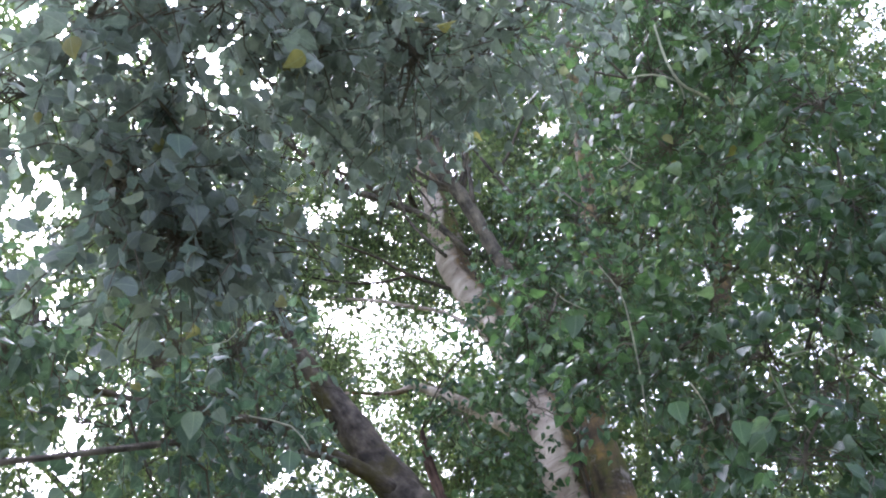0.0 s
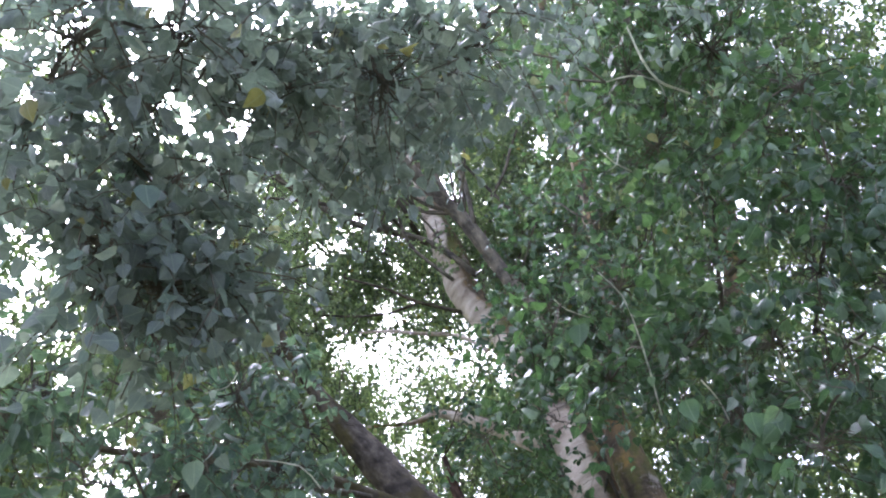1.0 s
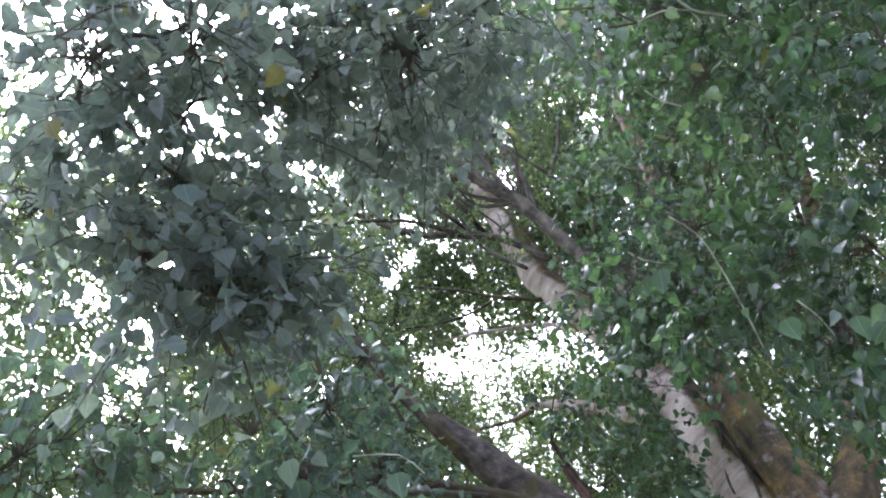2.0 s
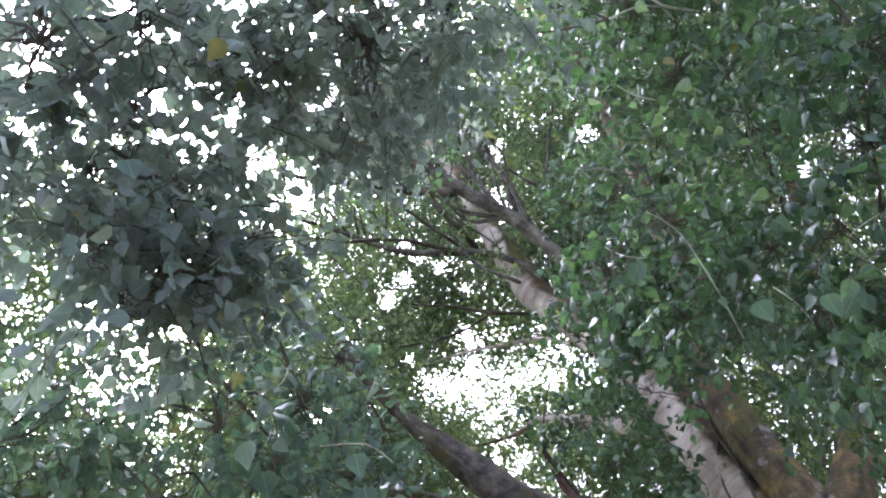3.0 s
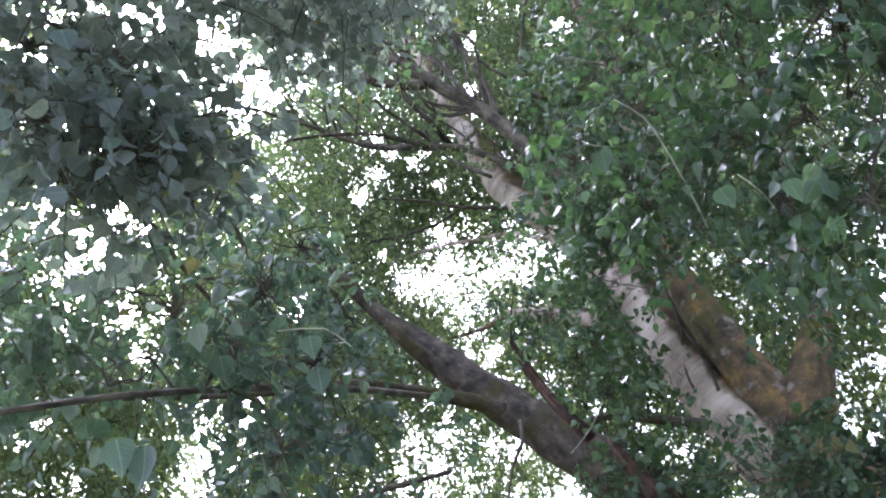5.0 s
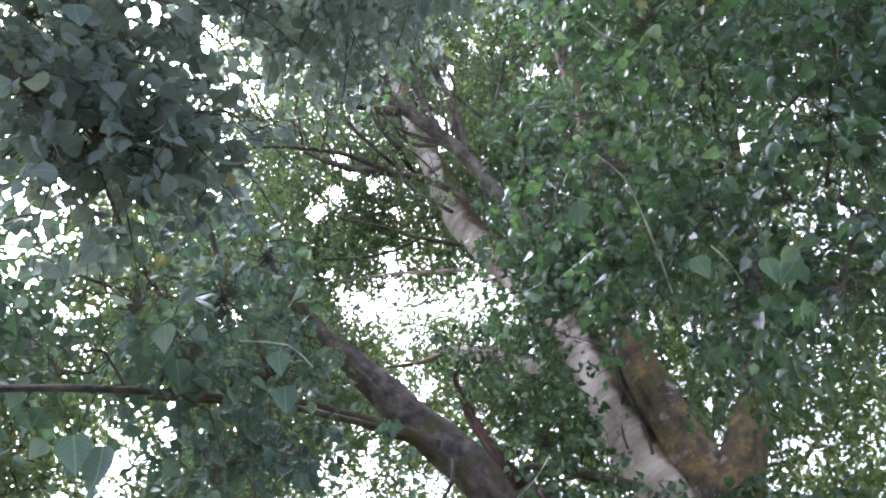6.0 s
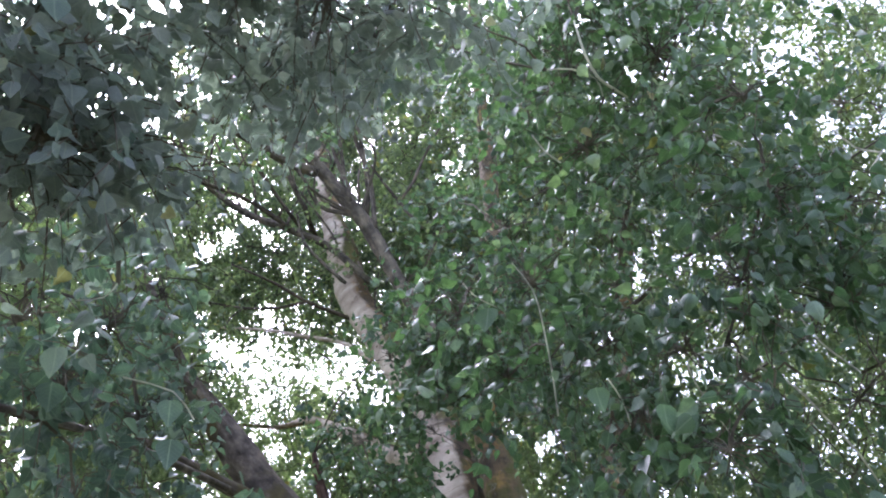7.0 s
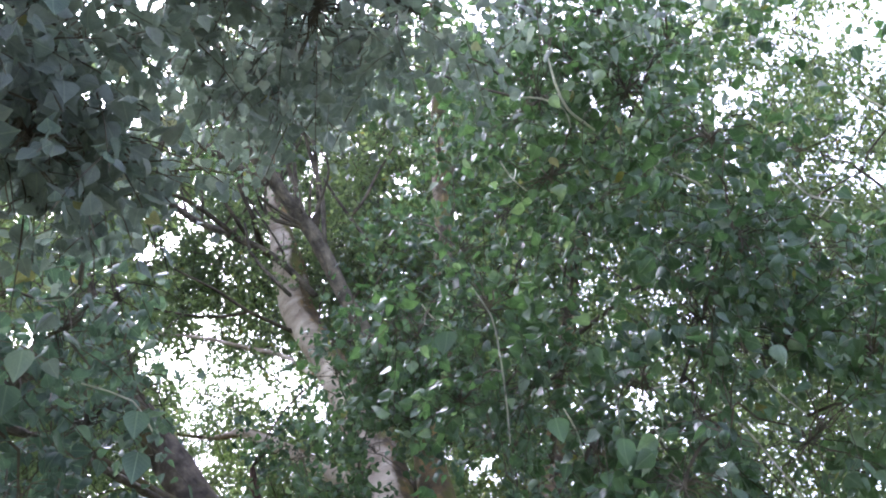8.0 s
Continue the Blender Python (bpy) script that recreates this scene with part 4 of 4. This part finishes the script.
MIDDLE_BOUGHS = [
    (0.14, 6.24, 5.15, 0.25, 6),
    (0.27, 5.67, 4.53, 0.22, 8),
    (0.40, 5.66, 5.13, 0.23, 11),
    (0.30, 6.12, 5.70, 0.19, 7),
    (0.49, 5.25, 4.46, 0.16, 6),
    (0.63, 5.17, 4.92, 0.21, 10),
    (1.26, 4.67, 4.02, 0.15, 4),
    (1.22, 4.51, 4.30, 0.19, 7),
    (0.27, 5.14, 3.57, 0.17, 10),
    (0.41, 5.21, 3.40, 0.21, 12),
    (0.57, 5.23, 3.30, 0.14, 7),
    (0.13, 5.21, 3.41, 0.16, 8),
]
TRUNK_BOUGHS = [
    (1.44, 4.69, 3.89, 0.17, 8),
    (1.07, 5.04, 5.01, 0.25, 12),
    (0.82, 5.15, 5.26, 0.22, 10),
    (0.93, 4.64, 3.02, 0.25, 26),
    (1.17, 4.61, 2.96, 0.22, 20),
    (1.34, 4.56, 2.96, 0.17, 8),
    (0.97, 4.42, 6.26, 0.23, 8),
    (1.10, 3.87, 6.70, 0.31, 10),
    (0.28, 4.60, 4.72, 0.14, 12),
    (0.42, 4.67, 4.62, 0.16, 12),
    (0.25, 4.67, 4.97, 0.09, 5),
    (1.47, 3.82, 5.15, 0.22, 11),
    (1.48, 4.09, 4.86, 0.19, 9),
]

STEM_BOUGHS = [
    (0.81, 3.90, 6.26, 0.20, 9),
    (0.85, 4.20, 6.24, 0.16, 6),
    (0.80, 4.20, 5.34, 0.18, 8),
    (0.84, 4.40, 5.17, 0.18, 8),
    (0.83, 3.80, 6.66, 0.25, 9),
    (0.79, 4.50, 4.88, 0.20, 8),
    (-0.21, 5.20, 6.98, 0.20, 4),
    (-0.05, 5.00, 7.04, 0.22, 5),
    (-0.53, 4.20, 6.47, 0.22, 7),
    (-0.47, 4.40, 6.20, 0.20, 6),
    (1.03, 4.60, 7.18, 0.22, 9),
]
SCREEN_BOUGHS = [
    (0.97, 4.40, 7.60, 0.25, 10),
    (0.96, 4.60, 5.45, 0.20, 8),
    (0.91, 4.60, 5.05, 0.22, 9),
    (0.80, 4.70, 4.75, 0.20, 8),
    (0.55, 5.00, 5.08, 0.20, 7),
    (0.95, 4.40, 5.39, 0.25, 8),
    (0.82, 4.50, 4.76, 0.22, 8),
    (0.41, 5.20, 5.43, 0.18, 6),
    (0.45, 5.20, 5.06, 0.20, 8),
    (0.79, 4.90, 5.19, 0.20, 8),
    (1.39, 4.40, 4.07, 0.25, 9),
]

SIDE_BOUGHS = [
    (0.60, 5.30, 4.12, 0.14, 5),
    (0.81, 5.10, 3.37, 0.16, 6),
    (0.68, 5.20, 3.60, 0.12, 3),
    (0.83, 4.90, 3.13, 0.18, 7),
    (0.51, 5.40, 6.29, 0.16, 5),
    (0.45, 4.60, 5.29, 0.18, 6),
    (0.58, 4.40, 4.92, 0.20, 7),
    (0.73, 4.30, 5.18, 0.20, 7),
    (1.00, 4.00, 4.78, 0.20, 7),
    (0.55, 4.60, 4.70, 0.20, 8),
    (0.94, 4.00, 4.35, 0.20, 7),
    (1.12, 4.00, 5.50, 0.20, 7),
    (0.72, 4.40, 5.77, 0.16, 4),
    (1.27, 3.80, 5.22, 0.20, 6),
    (0.15, 5.00, 4.43, 0.18, 7),
    (0.27, 5.00, 4.15, 0.20, 8),
    (0.71, 4.80, 4.61, 0.20, 7),
    (0.30, 5.00, 3.84, 0.18, 6),
]
HIGH_BOUGHS = [
    (0.89, 3.30, 5.27, 0.22, 8),
    (1.11, 3.20, 5.15, 0.22, 8),
    (1.38, 3.10, 5.17, 0.22, 9),
    (0.95, 3.20, 4.77, 0.20, 8),
    (1.16, 3.10, 4.66, 0.20, 8),
    (1.43, 3.00, 4.71, 0.22, 8),
    (1.67, 3.00, 5.20, 0.20, 7),
    (0.87, 3.20, 6.11, 0.25, 9),
    (1.15, 3.20, 6.30, 0.25, 9),
    (1.36, 3.10, 6.09, 0.25, 9),
]
CANOPY_BOUGHS = [
    (1.61, 3.00, 6.01, 0.25, 9),
    (1.04, 3.30, 5.92, 0.22, 8),
    (1.31, 3.20, 5.75, 0.22, 8),
    (1.55, 3.10, 5.67, 0.22, 8),
    (1.86, 3.00, 6.24, 0.22, 7),
    (0.82, 3.80, 5.01, 0.20, 7),
    (0.62, 4.20, 5.60, 0.18, 5),
    (0.38, 5.60, 4.94, 0.20, 4),
    (0.22, 6.20, 5.36, 0.20, 4),
    (0.62, 5.40, 4.74, 0.20, 6),
    (-0.01, 6.20, 5.32, 0.20, 4),
]
OVER_BOUGHS = [
    (-0.32, 2.70, 4.95, 0.16, 8),
    (-0.08, 2.60, 4.93, 0.18, 9),
    (0.01, 2.80, 4.93, 0.16, 7),
    (0.17, 2.60, 4.87, 0.18, 8),
    (-0.22, 2.70, 4.65, 0.16, 7),
    (-0.37, 2.50, 4.38, 0.15, 7),
    (-0.03, 2.70, 4.62, 0.16, 7),
]


def hanging_boughs(rows, leaf, per, fullness, long):
    """Sprays of heart-shaped leaves round each bough's end."""
    parts = []
    for x, y, z, reach, count in rows:
        count = int(count * fullness)
        heart = np.array((x, y, z))
        spots = heart + unit(rng.normal(size=(count, 3))) * (rng.uniform(0, 1, count) ** 0.4 * reach * 1.3)[:, None]
        parts.append(sprays(spots, unit(spots - heart + 1e-3), long, per, leaf))
    base, axis, normal, size, twig = (np.concatenate(p) for p in zip(*parts))
    ok = kept(base + unit(axis) * size[:, None] * 0.45, 0.3, 0.8, strays=0.16, low=True, size=leaf)
    hearts = np.array(rows)[:, :3]
    twig = twig[kept(twig[:, 1], 0.2, 0.8, low=True)]
    ends = twig[:, 0]
    v1, f1 = thin_tubes(twig, 0.0022)
    v2, f2 = branchlets(*grown(hearts, ALL_NODES), 0.06, 0.007)
    owner = nearest(ends, hearts)
    v3, f3 = branchlets(owner, ends, 0.02, 0.003)
    bark = stuff_mesh("twig_work", np.vstack([v1, v2, v3]), np.vstack([f1, f2 + len(v1), f3 + len(v1) + len(v2)]))
    bark.transform(tree_home)
    part("twig_work", bark, DARK_BARK, tree, "thin dark twigs", kind="stuff")
    return base[ok], axis[ok], normal[ok], size[ok]


def bough_leaves(groups, material, label):
    """Hangs the boughs and returns their 95 lowest leaves, which are single pieces; the rest is one sheet of leaves."""
    base, axis, normal, size = (np.concatenate(p) for p in zip(*[hanging_boughs(rows, leaf, 9, full, long) for rows, leaf, full, long in groups]))
    order = np.argsort(base[:, 2] + 0.5 * base[:, 1])
    rest = order[95:]
    mesh = veined(stuff_mesh("foliage", *blades(base[rest], axis[rest], normal[rest], size[rest], 2), soft=True))
    mesh.transform(tree_home)
    part("foliage", mesh, material, tree, label, kind="stuff")
    return [(base[i], axis[i], normal[i], float(size[i])) for i in order[:95]]


low_hazed = bough_leaves(((LEFT_BOUGHS, 0.044, 3.1, 0.17), (TOP_BOUGHS, 0.048, 3.1, 0.2), (OVER_BOUGHS, 0.05, 2.6, 0.2)), HAZED_LEAF, "grey-green heart-shaped leaves, paled by painted haze")
low_left = bough_leaves(((LOW_BOUGHS, 0.045, 2.4, 0.18),), LOW_LEAF, "dark green heart-shaped leaves")
low_green = bough_leaves(((RIGHT_BOUGHS, 0.055, 2.4, 0.2), (FAR_RIGHT_BOUGHS, 0.055, 2.3, 0.2), (OUTER_BOUGHS, 0.055, 2.3, 0.2), (MIDDLE_BOUGHS, 0.058, 2.0, 0.2), (TRUNK_BOUGHS, 0.058, 2.0, 0.2), (STEM_BOUGHS, 0.052, 1.8, 0.22), (SCREEN_BOUGHS, 0.052, 1.8, 0.22), (HIGH_BOUGHS, 0.053, 2.0, 0.2), (CANOPY_BOUGHS, 0.053, 2.0, 0.2), (SIDE_BOUGHS, 0.055, 2.1, 0.2)), NEAR_LEAF, "green heart-shaped leaves")
green_leaf, hazed_leaf, low_leaf = (veined(stuff_mesh("leaf", FINE_VERTS, FINE_FACES, soft=True)) for _ in range(3))
low_leaf.materials.append(LOW_LEAF)
green_leaf.materials.append(NEAR_LEAF)
hazed_leaf.materials.append(HAZED_LEAF)


LOW_BRANCHES = [(ob, nodes) for ob, nodes in GROWN_LIMBS if ob.name.startswith("branch")]


def single_leaf(leaf_mesh, base, axis, normal, size):
    y = Vector(axis).normalized()
    z = (Vector(normal) - y * Vector(normal).dot(y)).normalized()
    x = y.cross(z)
    ob = new("leaf", leaf_mesh)
    ob.parent = min(LOW_BRANCHES, key=lambda pair: ((pair[1] - np.array(base)) ** 2).sum(1).min())[0]
    turn = Matrix((x, y, z)).transposed().to_4x4()
    ob.matrix_basis = tree_home @ Matrix.Translation(base) @ turn @ Matrix.Diagonal((size, size, size, 1))


for low in low_hazed:
    single_leaf(hazed_leaf, *low)
for low in low_left:
    single_leaf(low_leaf, *low)
for low in low_green:
    single_leaf(green_leaf, *low)
# Large leaves that hang by themselves: x, y, z, breadth.
LARGE_LEAVES = [
    (-0.77, 1.61, 3.42, 0.06),
    (-0.45, 1.44, 2.90, 0.054),
    (0.49, 2.87, 3.66, 0.085),
    (-0.59, 1.50, 2.28, 0.056),
    (-0.55, 1.52, 2.26, 0.063),
    (-0.56, 1.76, 2.65, 0.055),
    (-0.34, 1.82, 2.50, 0.050),
    (-0.36, 1.86, 2.61, 0.048),
    (0.70, 2.50, 3.09, 0.067),
    (0.84, 2.38, 2.96, 0.066),
    (0.90, 2.37, 2.95, 0.058),
    (0.95, 2.62, 3.08, 0.076),
    (1.00, 2.60, 3.07, 0.062),
    (0.49, 2.97, 3.73, 0.06),
    (-0.52, 1.19, 2.92, 0.049),
    (-0.67, 2.12, 2.81, 0.063),
    (0.92, 2.80, 2.90, 0.061),
]
for x, y, z, breadth in LARGE_LEAVES:
    size = breadth / 0.84
    tilt = rng.uniform(-0.3, 0.3, 2)
    single_leaf(low_leaf if x < 0 else green_leaf, (x, y, z + size * 0.45), (tilt[0], 0.15, -1.0), (tilt[1], -0.8, 0.55), size)

# The tree's own crown.


def own_crown(centre, radii, clumps, per_clump, spread, leaf, fine):
    before = set(tree.children)
    crown(tree, ALL_NODES, centre, radii, clumps, per_clump, spread, leaf, CROWN_LEAF, DARK_BARK, fine)
    for ob in set(tree.children) - before:
        ob.data.transform(tree_home)


own_crown((0.1, 10.2, 10.4), (5.5, 2.3, 6.4), 1800, 16, 0.30, 0.058, 0)
own_crown((3.4, 6.6, 6.4), (2.6, 1.7, 3.4), 420, 14, 0.26, 0.058, 0)
own_crown((-3.0, 7.0, 5.7), (2.4, 1.5, 2.4), 340, 14, 0.26, 0.058, 0)
own_crown((-4.0, 5.4, 7.0), (1.9, 1.3, 3.2), 330, 14, 0.26, 0.058, 1)
own_crown((-1.9, 9.0, 8.9), (2.1, 1.1, 2.8), 200, 14, 0.26, 0.058, 0)
own_crown((-1.1, 8.3, 8.6), (1.2, 0.7, 1.6), 90, 14, 0.26, 0.058, 0)
own_crown((1.5, 6.9, 9.0), (1.3, 0.9, 2.6), 230, 14, 0.26, 0.058, 1)
own_crown((0.1, 8.4, 11.1), (1.1, 0.7, 1.3), 110, 14, 0.26, 0.058, 0)
own_crown((0.8, 7.2, 7.5), (0.9, 0.6, 1.2), 70, 14, 0.26, 0.058, 0)
own_crown((0.7, 9.0, 6.0), (1.2, 0.7, 0.9), 80, 14, 0.26, 0.058, 0)
own_crown((4.6, 5.6, 8.6), (2.0, 1.7, 2.6), 370, 14, 0.26, 0.058, 1)

# ---------------------------------------------------------------- trees behind


def tree_behind(x, y, height, spread, clumps, label):
    base = tagged(new("tree"), label, "tree", group="trees behind the leaning tree")
    trunk = [(x, y, -0.1, 0.26), (x + 0.05, y, 0.5, 0.2), (x - 0.1, y + 0.1, height * 0.35, 0.16), (x + 0.15, y, height * 0.65, 0.1), (x, y, height * 0.95, 0.03)]
    nodes = [smooth_line(trunk, 0.3)[:, :3]]
    part("trunk", tube("trunk", trunk, 12, 0.1, 0.3), DARK_BARK, base)
    for n in range(9):
        turn, level = n * 2.4 + x, 0.3 + 0.06 * n
        start = Vector((x, y, height * level))
        end = start + Vector((math.sin(turn), math.cos(turn), 0.55)) * spread * (0.8 - 0.35 * level)
        middle = (start + end) / 2 + Vector((0, 0, 0.35))
        line = [(*start, 0.07), (*middle, 0.045), (*end, 0.015)]
        nodes.append(smooth_line(line, 0.3)[:, :3])
        part("limb", tube("limb", line, 8, 0.1, 0.3), DARK_BARK, base)
    crown(base, np.vstack(nodes), (x, y, height * 0.58), (spread, spread * 0.85, height * 0.46), clumps, 16, 0.46, 0.082, FAR_LEAF, DARK_BARK, 0, 0.55)


tree_behind(-5.2, 14.5, 14.0, 5.4, 500, "broad green tree in full leaf behind the leaning tree")
tree_behind(3.8, 16.5, 15.5, 5.8, 680, "tall green tree in full leaf against the white sky")
tree_behind(10.5, 10.5, 13.5, 5.0, 700, "dark green tree in full leaf beside the others")
tree_behind(-9.8, 7.0, 12.5, 4.6, 680, "dark green tree at the edge of the group")
